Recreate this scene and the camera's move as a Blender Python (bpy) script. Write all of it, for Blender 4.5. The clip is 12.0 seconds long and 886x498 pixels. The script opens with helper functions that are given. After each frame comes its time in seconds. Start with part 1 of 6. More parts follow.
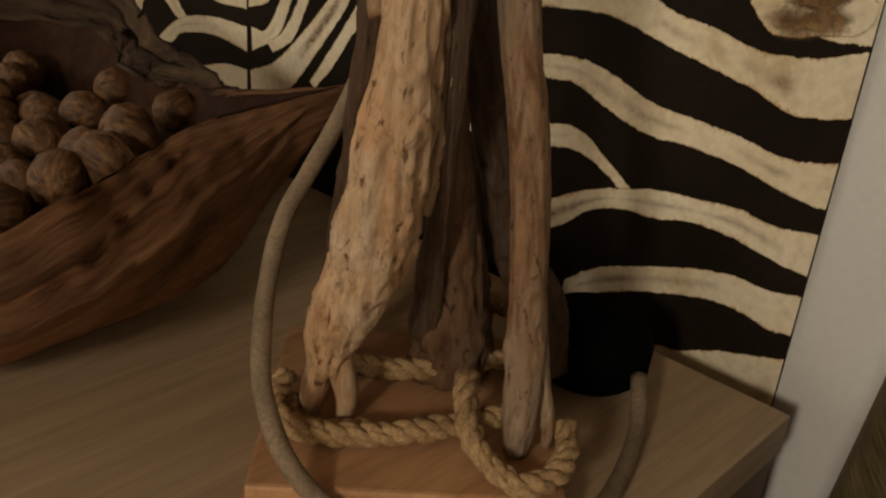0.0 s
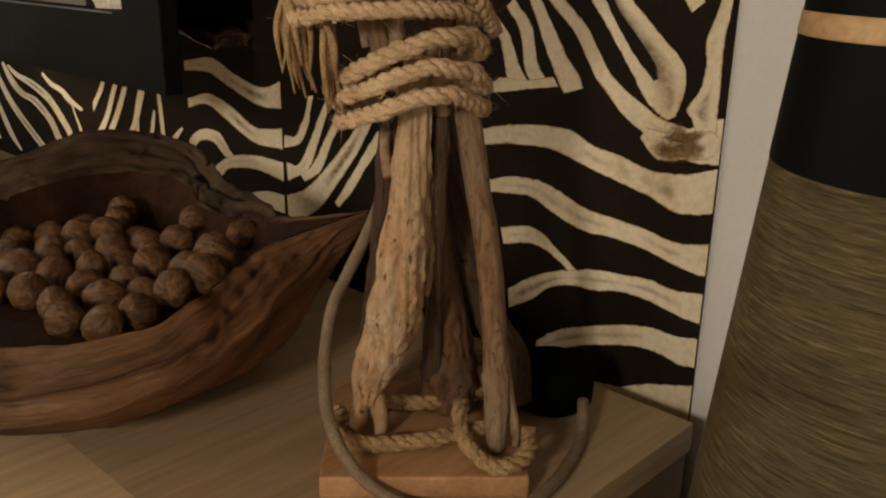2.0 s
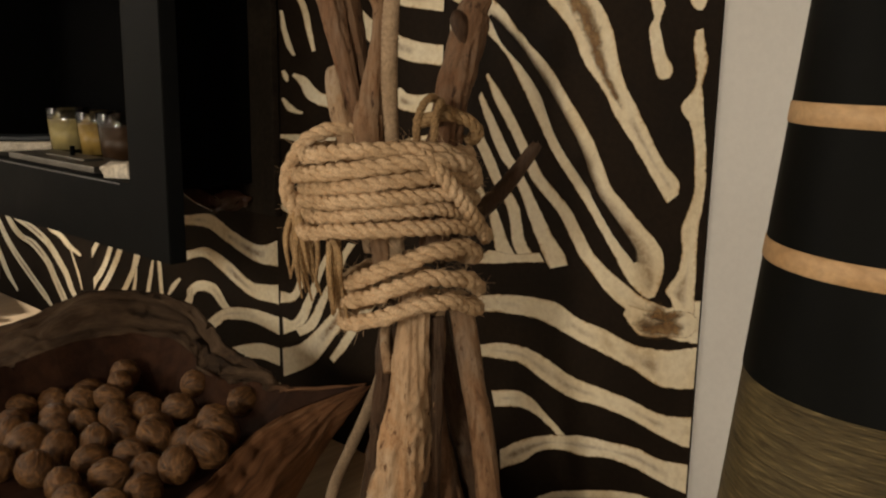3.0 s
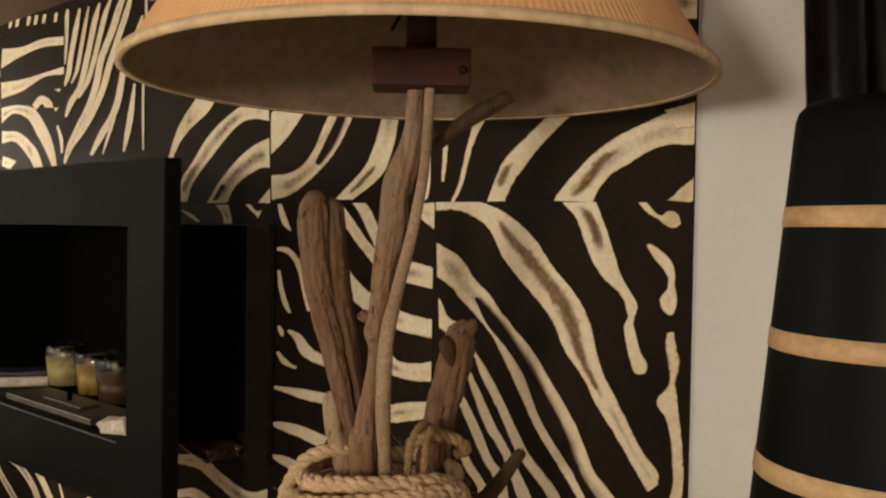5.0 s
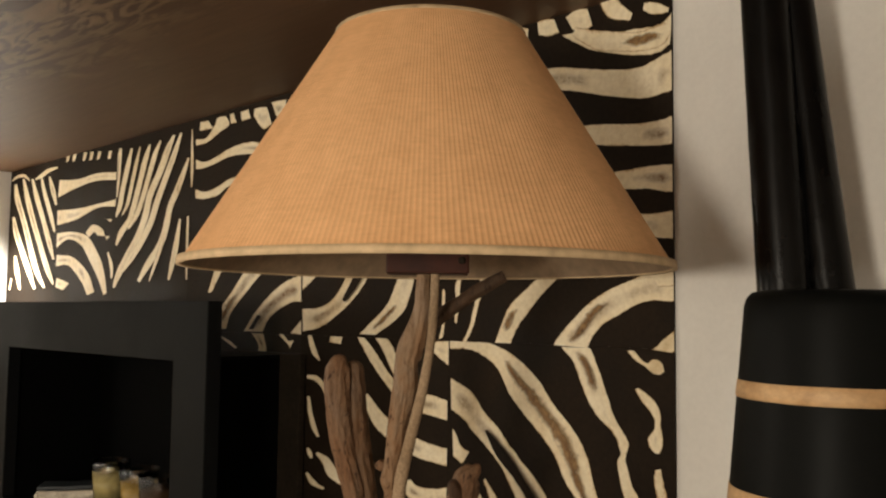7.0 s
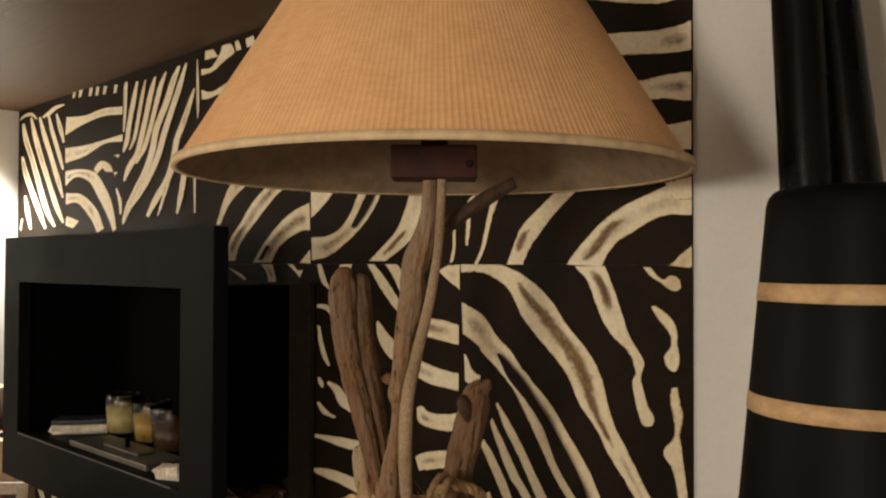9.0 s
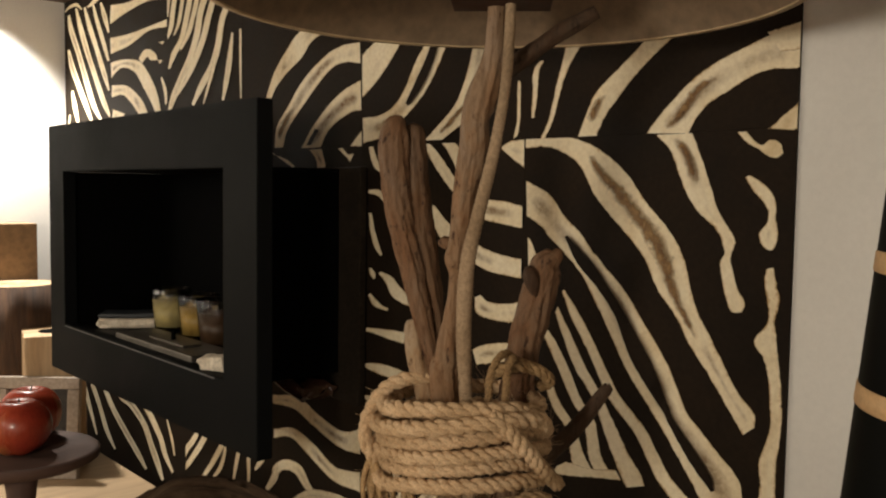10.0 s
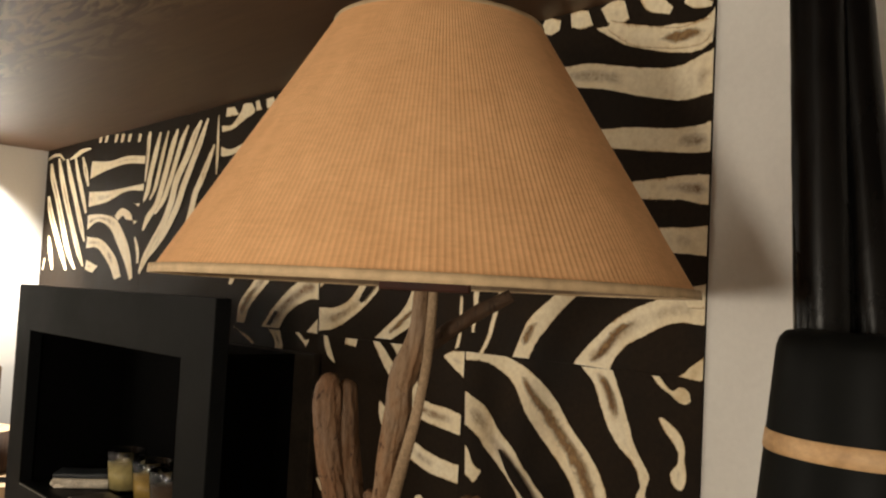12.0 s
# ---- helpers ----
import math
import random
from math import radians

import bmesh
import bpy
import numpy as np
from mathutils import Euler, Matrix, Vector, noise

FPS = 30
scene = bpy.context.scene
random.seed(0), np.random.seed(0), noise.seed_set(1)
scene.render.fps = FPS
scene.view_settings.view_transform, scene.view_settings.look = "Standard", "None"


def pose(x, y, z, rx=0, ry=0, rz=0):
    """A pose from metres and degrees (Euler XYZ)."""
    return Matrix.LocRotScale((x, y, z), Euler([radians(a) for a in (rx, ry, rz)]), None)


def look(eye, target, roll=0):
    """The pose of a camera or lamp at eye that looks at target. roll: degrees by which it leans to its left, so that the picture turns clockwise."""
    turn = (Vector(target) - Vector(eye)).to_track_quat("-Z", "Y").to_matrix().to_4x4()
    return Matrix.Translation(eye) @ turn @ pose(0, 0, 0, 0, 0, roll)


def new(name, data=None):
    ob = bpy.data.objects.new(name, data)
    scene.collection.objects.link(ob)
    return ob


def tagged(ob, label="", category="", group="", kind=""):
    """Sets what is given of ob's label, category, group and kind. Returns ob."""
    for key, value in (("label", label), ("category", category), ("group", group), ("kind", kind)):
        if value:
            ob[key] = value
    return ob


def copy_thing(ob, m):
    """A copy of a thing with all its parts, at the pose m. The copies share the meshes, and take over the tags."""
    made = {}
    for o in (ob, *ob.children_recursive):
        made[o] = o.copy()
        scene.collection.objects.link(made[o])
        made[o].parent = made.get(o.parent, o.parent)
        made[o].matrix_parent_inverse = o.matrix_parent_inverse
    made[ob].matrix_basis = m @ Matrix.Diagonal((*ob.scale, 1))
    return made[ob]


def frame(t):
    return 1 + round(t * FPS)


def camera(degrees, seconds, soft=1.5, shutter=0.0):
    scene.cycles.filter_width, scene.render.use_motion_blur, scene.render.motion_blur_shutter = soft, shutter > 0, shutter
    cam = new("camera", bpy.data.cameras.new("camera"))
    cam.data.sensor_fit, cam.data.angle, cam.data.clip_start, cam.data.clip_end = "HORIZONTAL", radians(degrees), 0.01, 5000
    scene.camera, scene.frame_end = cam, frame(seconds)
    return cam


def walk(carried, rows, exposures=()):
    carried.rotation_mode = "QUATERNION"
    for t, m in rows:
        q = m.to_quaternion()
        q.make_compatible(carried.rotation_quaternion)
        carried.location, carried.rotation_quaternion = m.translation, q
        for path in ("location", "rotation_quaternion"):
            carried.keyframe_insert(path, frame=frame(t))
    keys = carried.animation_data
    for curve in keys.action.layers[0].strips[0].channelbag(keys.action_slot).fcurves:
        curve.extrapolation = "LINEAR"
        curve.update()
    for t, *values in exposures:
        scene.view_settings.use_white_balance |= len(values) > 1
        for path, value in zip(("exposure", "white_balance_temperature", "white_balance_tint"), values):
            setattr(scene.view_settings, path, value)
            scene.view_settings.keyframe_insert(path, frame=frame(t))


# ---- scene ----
cam = camera(53.4, 12.0, 2.2)
PATH = [
    (0, (0.192, -0.601, 1.183), (-1.032, 0.752, 0.364), 5.1),
    (0.5, (0.266, -0.655, 1.203), (-0.980, 0.674, 0.378), 3.5),
    (1, (0.3315, -0.705, 1.21), (-1.539, 1.296, -0.0125), 2.1),
    (1.5, (0.366, -0.7545, 1.24), (-1.5885, 1.257, 0.175), 1.3),
    (2, (0.3735, -0.777, 1.276), (-1.578, 1.296, 0.3325), 1.1),
    (2.5, (0.3825, -0.7965, 1.3195), (-1.5855, 1.329, 0.5395), 0.7),
    (3, (0.3825, -0.804, 1.3615), (-1.5945, 1.368, 0.757), 0.9),
    (3.5, (0.381, -0.807, 1.4065), (-1.593, 1.4055, 0.9445), 0.7),
    (5.5, (0.42, -0.8445, 1.5235), (-1.5975, 1.3755, 1.5475), 0.8),
    (6, (0.447, -0.864, 1.5475), (-1.6065, 1.3215, 1.6495), 0.7),
    (6.5, (0.486, -0.903, 1.576), (-1.569, 1.272, 1.7965), 0.9),
    (8.5, (0.5175, -0.918, 1.5655), (-1.59, 1.2135, 1.717), -0.0),
    (9, (0.486, -0.8805, 1.5355), (-1.623, 1.251, 1.594), 0.2),
    (9.5, (0.453, -0.843, 1.5085), (-1.7115, 1.2315, 1.3915), -0.5),
    (10, (0.405, -0.81, 1.471), (-1.8285, 1.1835, 1.2775), 0.8),
    (10.5, (0.375, -0.777, 1.4695), (-1.77, 1.3155, 1.333), 2.0),
    (11, (0.3945, -0.7815, 1.4905), (-1.773, 1.293, 1.5355), 3.7),
    (11.5, (0.444, -0.816, 1.564), (-1.722, 1.2585, 1.6465), 4.2),
    (12, (0.4845, -0.828, 1.609), (-1.7085, 1.212, 1.771), 2.9),
]
walk(cam, [(t, look(eye, target, roll)) for t, eye, target, roll in PATH], [(0, 0.34), (0.6, 0.42), (1.2, 0.53), (2, 0.44), (3.5, 0.46), (5.5, 0.62), (6.5, 0.64), (7.6, 0.5), (8.5, 0.22), (9.2, 0.50), (10, 0.36), (11, 0.56), (12, 0.52)])

# ---- light and exposure ----
world = bpy.data.worlds.new("room_air")
scene.world = world
world.use_nodes = True
world.node_tree.nodes["Background"].inputs[0].default_value = (1.0, 0.72, 0.45, 1)
world.node_tree.nodes["Background"].inputs[1].default_value = 0.006


def lamp(name, kind, eye, target, watts, colour, size, spot=60, blend=0.5):
    data = bpy.data.lights.new(name, kind)
    data.energy, data.color = watts, colour
    if kind == "AREA":
        data.shape, data.size = "DISK", size
    else:
        data.shadow_soft_size = size
    if kind == "SPOT":
        data.spot_size, data.spot_blend = radians(spot), blend
    ob = new(name, data)
    ob.matrix_world = look(eye, target)
    return ob


# Unseen lights behind the camera: two placed from cast shadows, the left an added fill. A downlight shines from the low
# ceiling in the far corner.
lamp("room_lamp_light", "POINT", (0.40, -1.75, 1.53), (-0.2, 0, 1.2), 27.5, (1.0, 0.89, 0.73), 0.10)
lamp("middle_lamp_light", "POINT", (-0.62, -1.70, 1.62), (-0.2, 0, 1.2), 5, (1.0, 0.89, 0.73), 0.16)
lamp("left_fill_light", "POINT", (-1.72, -1.55, 1.62), (-0.2, 0, 1.2), 15, (1.0, 0.89, 0.73), 0.20)
lamp("corner_downlight", "SPOT", (-1.90, -0.20, 1.925), (-1.94, -0.15, 0.5), 55, (1.0, 0.94, 0.84), 0.03, 100, 0.8)


# ---- materials ----
def material(name, rough=0.6, metal=0.0, spec=0.5):
    m = bpy.data.materials.new(name)
    m.use_nodes = True
    b = m.node_tree.nodes["Principled BSDF"]
    b.inputs["Roughness"].default_value = rough
    b.inputs["Metallic"].default_value = metal
    b.inputs["Specular IOR Level"].default_value = spec
    return m, m.node_tree, b


def coords(nt, scale=(1, 1, 1), rot=(0, 0, 0)):
    tc = nt.nodes.new("ShaderNodeTexCoord")
    mp = nt.nodes.new("ShaderNodeMapping")
    mp.inputs["Scale"].default_value = scale
    mp.inputs["Rotation"].default_value = rot
    nt.links.new(tc.outputs["Object"], mp.inputs["Vector"])
    return mp.outputs["Vector"]


def noise_tex(nt, vec, scale, detail=6, rough=0.6, distort=0.0):
    n = nt.nodes.new("ShaderNodeTexNoise")
    n.inputs["Scale"].default_value, n.inputs["Detail"].default_value = scale, detail
    n.inputs["Roughness"].default_value, n.inputs["Distortion"].default_value = rough, distort
    nt.links.new(vec, n.inputs["Vector"])
    return n.outputs["Fac"]


def ramp(nt, fac, stops):
    r = nt.nodes.new("ShaderNodeValToRGB")
    e = r.color_ramp.elements
    while len(e) < len(stops):
        e.new(0.5)
    for el, (p, c) in zip(e, stops):
        el.position, el.color = p, (*c, 1)
    nt.links.new(fac, r.inputs["Fac"])
    return r.outputs["Color"]


def mix(nt, a, b, fac, how="MIX"):
    n = nt.nodes.new("ShaderNodeMix")
    n.data_type, n.blend_type = "RGBA", how
    for sock, v in ((n.inputs[0], fac), (n.inputs[6], a), (n.inputs[7], b)):
        if isinstance(v, bpy.types.NodeSocket):
            nt.links.new(v, sock)
        else:
            sock.default_value = v if isinstance(v, float) else (*v, 1)
    return n.outputs[2]


def bump(nt, b, height, strength, distance=0.002, after=None):
    n = nt.nodes.new("ShaderNodeBump")
    n.inputs["Strength"].default_value, n.inputs["Distance"].default_value = strength, distance
    nt.links.new(height, n.inputs["Height"])
    if after:
        nt.links.new(after, n.inputs["Normal"])
    nt.links.new(n.outputs["Normal"], b.inputs["Normal"])
    return n.outputs["Normal"]


def mottled(name, stops, scale=8.0, rough=0.6, stretch=(1, 1, 1), bumps=0.25, fine=60.0, metal=0.0, depth=0.002, distort=0.4, spec=0.5, stain=0.35):
    """A surface whose colour wanders between stops at one scale, with darker stains and a fine grain at others."""
    m, nt, b = material(name, rough, metal, spec)
    vec = coords(nt, stretch)
    big = noise_tex(nt, vec, scale, 8, 0.62, distort)
    small = noise_tex(nt, vec, fine, 5, 0.6)
    col = ramp(nt, big, stops)
    grain = ramp(nt, small, [(0.3, (1 - stain,) * 3), (0.65, (1, 1, 1))])
    nt.links.new(mix(nt, col, grain, 1.0, "MULTIPLY"), b.inputs["Base Color"])
    rr = ramp(nt, big, [(0.3, (max(rough - 0.1, 0),) * 3), (0.7, (min(rough + 0.1, 1),) * 3)])
    nt.links.new(rr, b.inputs["Roughness"])
    first = bump(nt, b, small, bumps, depth * 0.5)
    bump(nt, b, big, bumps, depth, first)
    return m


def timber(name, dark, light, rough=0.45, rings=14.0, stretch=(1, 0.06, 1), turn=0.0, bumps=0.12):
    """Boards with grain running along the object's y axis, turned about z."""
    m, nt, b = material(name, rough)
    vec = coords(nt, stretch, (0, 0, turn))
    broad = noise_tex(nt, vec, rings, 4, 0.55, 1.5)
    fine = noise_tex(nt, vec, rings * 9, 6, 0.7, 0.3)
    col = ramp(nt, broad, [(0.32, dark), (0.5, tuple((d + q) / 2 for d, q in zip(dark, light))), (0.68, light)])
    streak = ramp(nt, fine, [(0.3, (0.72,) * 3), (0.6, (1, 1, 1))])
    nt.links.new(mix(nt, col, streak, 1.0, "MULTIPLY"), b.inputs["Base Color"])
    bump(nt, b, fine, bumps, 0.001)
    return m


def plywood():
    """Brown-stained ply: plain fine grain beside the wall, a band of bold flame figure along x farther out."""
    m, nt, b = material("ceiling_plywood", 0.5, 0, 0.25)
    tc = nt.nodes.new("ShaderNodeTexCoord")
    sep = nt.nodes.new("ShaderNodeSeparateXYZ")
    nt.links.new(tc.outputs["Object"], sep.inputs[0])
    wander = noise_tex(nt, coords(nt, (1, 1, 1)), 4, 4, 0.6, 0.5)
    edge = nt.nodes.new("ShaderNodeMath")
    edge.operation = "MULTIPLY_ADD"
    nt.links.new(wander, edge.inputs[0])
    edge.inputs[1].default_value = 0.35
    nt.links.new(sep.outputs[1], edge.inputs[2])
    band = ramp(nt, edge.outputs[0], [(0.0, (1, 1, 1)), (0.001, (0, 0, 0))])
    shift = nt.nodes.new("ShaderNodeMapRange")
    nt.links.new(edge.outputs[0], shift.inputs["Value"])
    shift.inputs["From Min"].default_value, shift.inputs["From Max"].default_value = -0.12, -0.24
    nt.links.new(shift.outputs["Result"], band.node.inputs["Fac"])
    band.node.color_ramp.elements[0].color, band.node.color_ramp.elements[1].color = (0, 0, 0, 1), (1, 1, 1, 1)
    band.node.color_ramp.elements[1].position = 0.9
    flame = noise_tex(nt, coords(nt, (0.24, 1, 1), (0, 0, 0.12)), 34, 4, 0.55, 1.6)
    fine = noise_tex(nt, coords(nt, (0.07, 1, 1)), 110, 6, 0.7, 0.4)
    plain = ramp(nt, noise_tex(nt, coords(nt, (0.3, 1, 1)), 5, 4, 0.6), [(0.3, (0.088, 0.050, 0.027)), (0.7, (0.115, 0.066, 0.036))])
    figure = ramp(nt, flame, [(0.36, (0.055, 0.030, 0.016)), (0.46, (0.085, 0.050, 0.028)), (0.53, (0.185, 0.125, 0.075)), (0.68, (0.215, 0.150, 0.092))])
    grain = ramp(nt, fine, [(0.3, (0.80, 0.78, 0.76)), (0.62, (1.04, 1.02, 1.0))])
    nt.links.new(mix(nt, mix(nt, plain, figure, band), grain, 1.0, "MULTIPLY"), b.inputs["Base Color"])
    bump(nt, b, fine, 0.12, 0.001)
    return m


def soft_tan():
    """Brown shading inside the pale stripes, thinning out towards its own edges."""
    m, nt, b = material("hide_tan", 0.6, 0, 0.2)
    f = noise_tex(nt, coords(nt), 95, 6, 0.7, 0.6)
    nt.links.new(ramp(nt, f, [(0.3, (0.060, 0.029, 0.010)), (0.5, (0.185, 0.098, 0.036)), (0.72, (0.42, 0.265, 0.115))]), b.inputs["Base Color"])
    a = nt.nodes.new("ShaderNodeAttribute")
    a.attribute_name = "fade"
    w = nt.nodes.new("ShaderNodeMath")
    w.operation = "MULTIPLY_ADD"
    nt.links.new(f, w.inputs[0])
    w.inputs[1].default_value = 1.5
    w.inputs[2].default_value = -0.75
    t = nt.nodes.new("ShaderNodeMath")
    t.operation = "ADD"
    nt.links.new(a.outputs["Fac"], t.inputs[0])
    nt.links.new(w.outputs[0], t.inputs[1])
    nt.links.new(ramp(nt, t.outputs[0], [(0.20, (0, 0, 0)), (0.75, (0.80, 0.80, 0.80))]), b.inputs["Alpha"])
    return m


HIDE_DARK = mottled("hide_dark", [(0.3, (0.011, 0.0070, 0.0041)), (0.7, (0.025, 0.0160, 0.0095))], 9, 0.7, (1, 1, 1), 0.10, 160, spec=0.10)
HIDE_EDGE = mottled("hide_edge", [(0.3, (0.012, 0.008, 0.006)), (0.7, (0.03, 0.02, 0.015))], 9, 0.7)
TAN = soft_tan()


def hide_cream():
    """Pale hair with brown staining, thinning to a ragged brown fringe along each stripe's edge."""
    m, nt, b = material("hide_cream", 0.6, 0, 0.2)
    a = nt.nodes.new("ShaderNodeAttribute")
    a.attribute_name = "fade"
    hair = noise_tex(nt, coords(nt, (1, 1, 0.5), (0, 0.6, 0)), 520, 3, 0.6, 0.3)
    patch = noise_tex(nt, coords(nt, (1, 1, 0.7)), 11, 8, 0.65, 0.6)
    fine = noise_tex(nt, coords(nt), 140, 5, 0.65)
    base = ramp(nt, patch, [(0.27, (0.62, 0.475, 0.275)), (0.43, (0.83, 0.715, 0.50)), (0.68, (0.90, 0.81, 0.62))])
    grain = ramp(nt, fine, [(0.3, (0.84, 0.81, 0.76)), (0.62, (1, 1, 1))])
    body = mix(nt, base, grain, 1.0, "MULTIPLY")
    core = nt.nodes.new("ShaderNodeMapRange")
    nt.links.new(a.outputs["Fac"], core.inputs["Value"])
    core.inputs["From Min"].default_value, core.inputs["From Max"].default_value = 1.42, 1.76
    where = ramp(nt, noise_tex(nt, coords(nt, (1, 1, 0.6)), 8, 3, 0.5, 0.4), [(0.47, (0, 0, 0)), (0.60, (1, 1, 1))])
    speck = ramp(nt, noise_tex(nt, coords(nt), 120, 6, 0.7, 0.6), [(0.36, (1, 1, 1)), (0.62, (0.42, 0.42, 0.42))])
    veil = mix(nt, mix(nt, where, speck, 1.0, "MULTIPLY"), core.outputs["Result"], 1.0, "MULTIPLY")
    body = mix(nt, body, (0.150, 0.066, 0.020), veil)
    k = nt.nodes.new("ShaderNodeMath")
    k.operation = "MULTIPLY_ADD"
    nt.links.new(hair, k.inputs[0])
    k.inputs[1].default_value, k.inputs[2].default_value = 1.3, -0.65
    t = nt.nodes.new("ShaderNodeMath")
    t.operation = "ADD"
    nt.links.new(a.outputs["Fac"], t.inputs[0])
    nt.links.new(k.outputs[0], t.inputs[1])
    blot = nt.nodes.new("ShaderNodeMath")
    blot.operation = "MULTIPLY_ADD"
    nt.links.new(noise_tex(nt, coords(nt), 24, 5, 0.6, 0.5), blot.inputs[0])
    blot.inputs[1].default_value = 1.5
    nt.links.new(t.outputs[0], blot.inputs[2])
    edge = ramp(nt, blot.outputs[0], [(0.0, (0.16, 0.09, 0.04)), (0.52, (0.30, 0.19, 0.095)), (0.68, (0.74, 0.62, 0.48)), (0.84, (1, 1, 1))])
    scale = edge.node
    half = nt.nodes.new("ShaderNodeMath")
    half.operation = "MULTIPLY"
    nt.links.new(blot.outputs[0], half.inputs[0])
    half.inputs[1].default_value = 0.5
    nt.links.new(half.outputs[0], scale.inputs["Fac"])
    nt.links.new(mix(nt, body, edge, 1.0, "MULTIPLY"), b.inputs["Base Color"])
    nt.links.new(ramp(nt, t.outputs[0], [(0.30, (0, 0, 0)), (0.55, (1, 1, 1))]), b.inputs["Alpha"])
    bump(nt, b, hair, 0.15, 0.0006)
    return m


CREAM = hide_cream()
WHITE_WALL = mottled("white_wall_paint", [(0.3, (0.71, 0.685, 0.64)), (0.7, (0.76, 0.735, 0.69))], 3, 0.75, (1, 1, 1), 0.10, 170, stain=0.05)
CEILING = plywood()
FLOOR = timber("floor_boards", (0.10, 0.06, 0.035), (0.22, 0.14, 0.08), 0.4)
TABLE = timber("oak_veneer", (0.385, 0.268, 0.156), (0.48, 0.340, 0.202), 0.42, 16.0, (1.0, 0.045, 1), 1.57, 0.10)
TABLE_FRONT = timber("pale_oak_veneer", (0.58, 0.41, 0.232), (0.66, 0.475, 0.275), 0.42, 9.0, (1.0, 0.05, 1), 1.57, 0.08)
# Darker copy of the oak veneer: the upright panels' shade is in the colour.
TABLE_SIDE_SHADED = timber("oak_veneer_shaded", (0.15, 0.092, 0.048), (0.24, 0.15, 0.08), 0.5, 9.0, (1, 0.05, 1), 1.57, 0.08)
PINE = timber("pine_block", (0.40, 0.20, 0.09), (0.58, 0.33, 0.16), 0.5, 20.0, (1, 0.12, 1), 0.78, 0.15)
BLACK = mottled("satin_black_lacquer", [(0.3, (0.0030, 0.0034, 0.0032)), (0.7, (0.0056, 0.0058, 0.0052))], 5, 0.5, (1, 1, 1), 0.05, 90, stain=0.15, spec=0.06)
LACQUER = mottled("worn_black_lacquer", [(0.3, (0.0018, 0.0018, 0.0018)), (0.60, (0.0040, 0.0032, 0.0028)), (0.74, (0.020, 0.0105, 0.007))], 16, 0.30, (1, 1, 0.35), 0.35, 70, stain=0.4, spec=0.16)
BLACK_DEEP = mottled("matt_black", [(0.3, (0.002, 0.002, 0.002)), (0.7, (0.0035, 0.0035, 0.0035))], 5, 0.7, (1, 1, 1), 0.05, 90, spec=0.025)
DUSTY = mottled("dusty_dark_metal", [(0.3, (0.016, 0.012, 0.008)), (0.7, (0.030, 0.022, 0.015))], 30, 0.7, (1, 1, 1), 0.1, 120, stain=0.4, spec=0.1)
FRAME_BLACK = mottled("powder_coated_black", [(0.3, (0.0056, 0.0062, 0.0066)), (0.7, (0.0084, 0.0090, 0.0092))], 4, 0.55, (1, 1, 1), 0.08, 240, stain=0.15, spec=0.04)


def driftwood(name, tone):
    """Weathered wood: silver and rust patches, broken streaks along its length (z), dark pits and worn pale ridges."""
    m, nt, b = material(name, 0.72, 0, 0.3)
    streak = noise_tex(nt, coords(nt, (1, 1, 0.12), (0.05, 0.04, 0)), 210, 8, 0.72, 0.6)
    broken = noise_tex(nt, coords(nt, (1, 1, 0.35), (0.1, -0.06, 0)), 90, 7, 0.7, 1.2)
    patch = noise_tex(nt, coords(nt, (1, 1, 0.45)), 24, 7, 0.65, 0.9)
    pits = noise_tex(nt, coords(nt, (1, 1, 0.4)), 170, 4, 0.6, 0.4)
    r, g, bl = tone
    grey = (r + g + bl) / 3
    c1 = ramp(nt, patch, [(0.28, (r * 0.42, g * 0.33, bl * 0.26)), (0.42, (r * 0.95, g * 0.82, bl * 0.70)), (0.55, (r, g, bl)), (0.72, (r * 0.75 + grey * 0.6, g * 0.75 + grey * 0.55, bl * 0.75 + grey * 0.5))])
    c2 = ramp(nt, streak, [(0.34, (0.66, 0.61, 0.56)), (0.5, (0.96, 0.95, 0.94)), (0.66, (1.12, 1.11, 1.10))])
    c3 = ramp(nt, pits, [(0.31, (0.26, 0.20, 0.16)), (0.40, (1, 1, 1))])
    c4 = ramp(nt, broken, [(0.33, (0.66, 0.58, 0.50)), (0.48, (1, 1, 1))])
    col = mix(nt, mix(nt, mix(nt, c1, c2, 1.0, "MULTIPLY"), c4, 1.0, "MULTIPLY"), c3, 1.0, "MULTIPLY")
    nt.links.new(col, b.inputs["Base Color"])
    first = bump(nt, b, streak, 0.5, 0.0012)
    second = bump(nt, b, pits, 0.4, 0.0012, first)
    bump(nt, b, broken, 0.5, 0.002, second)
    return m


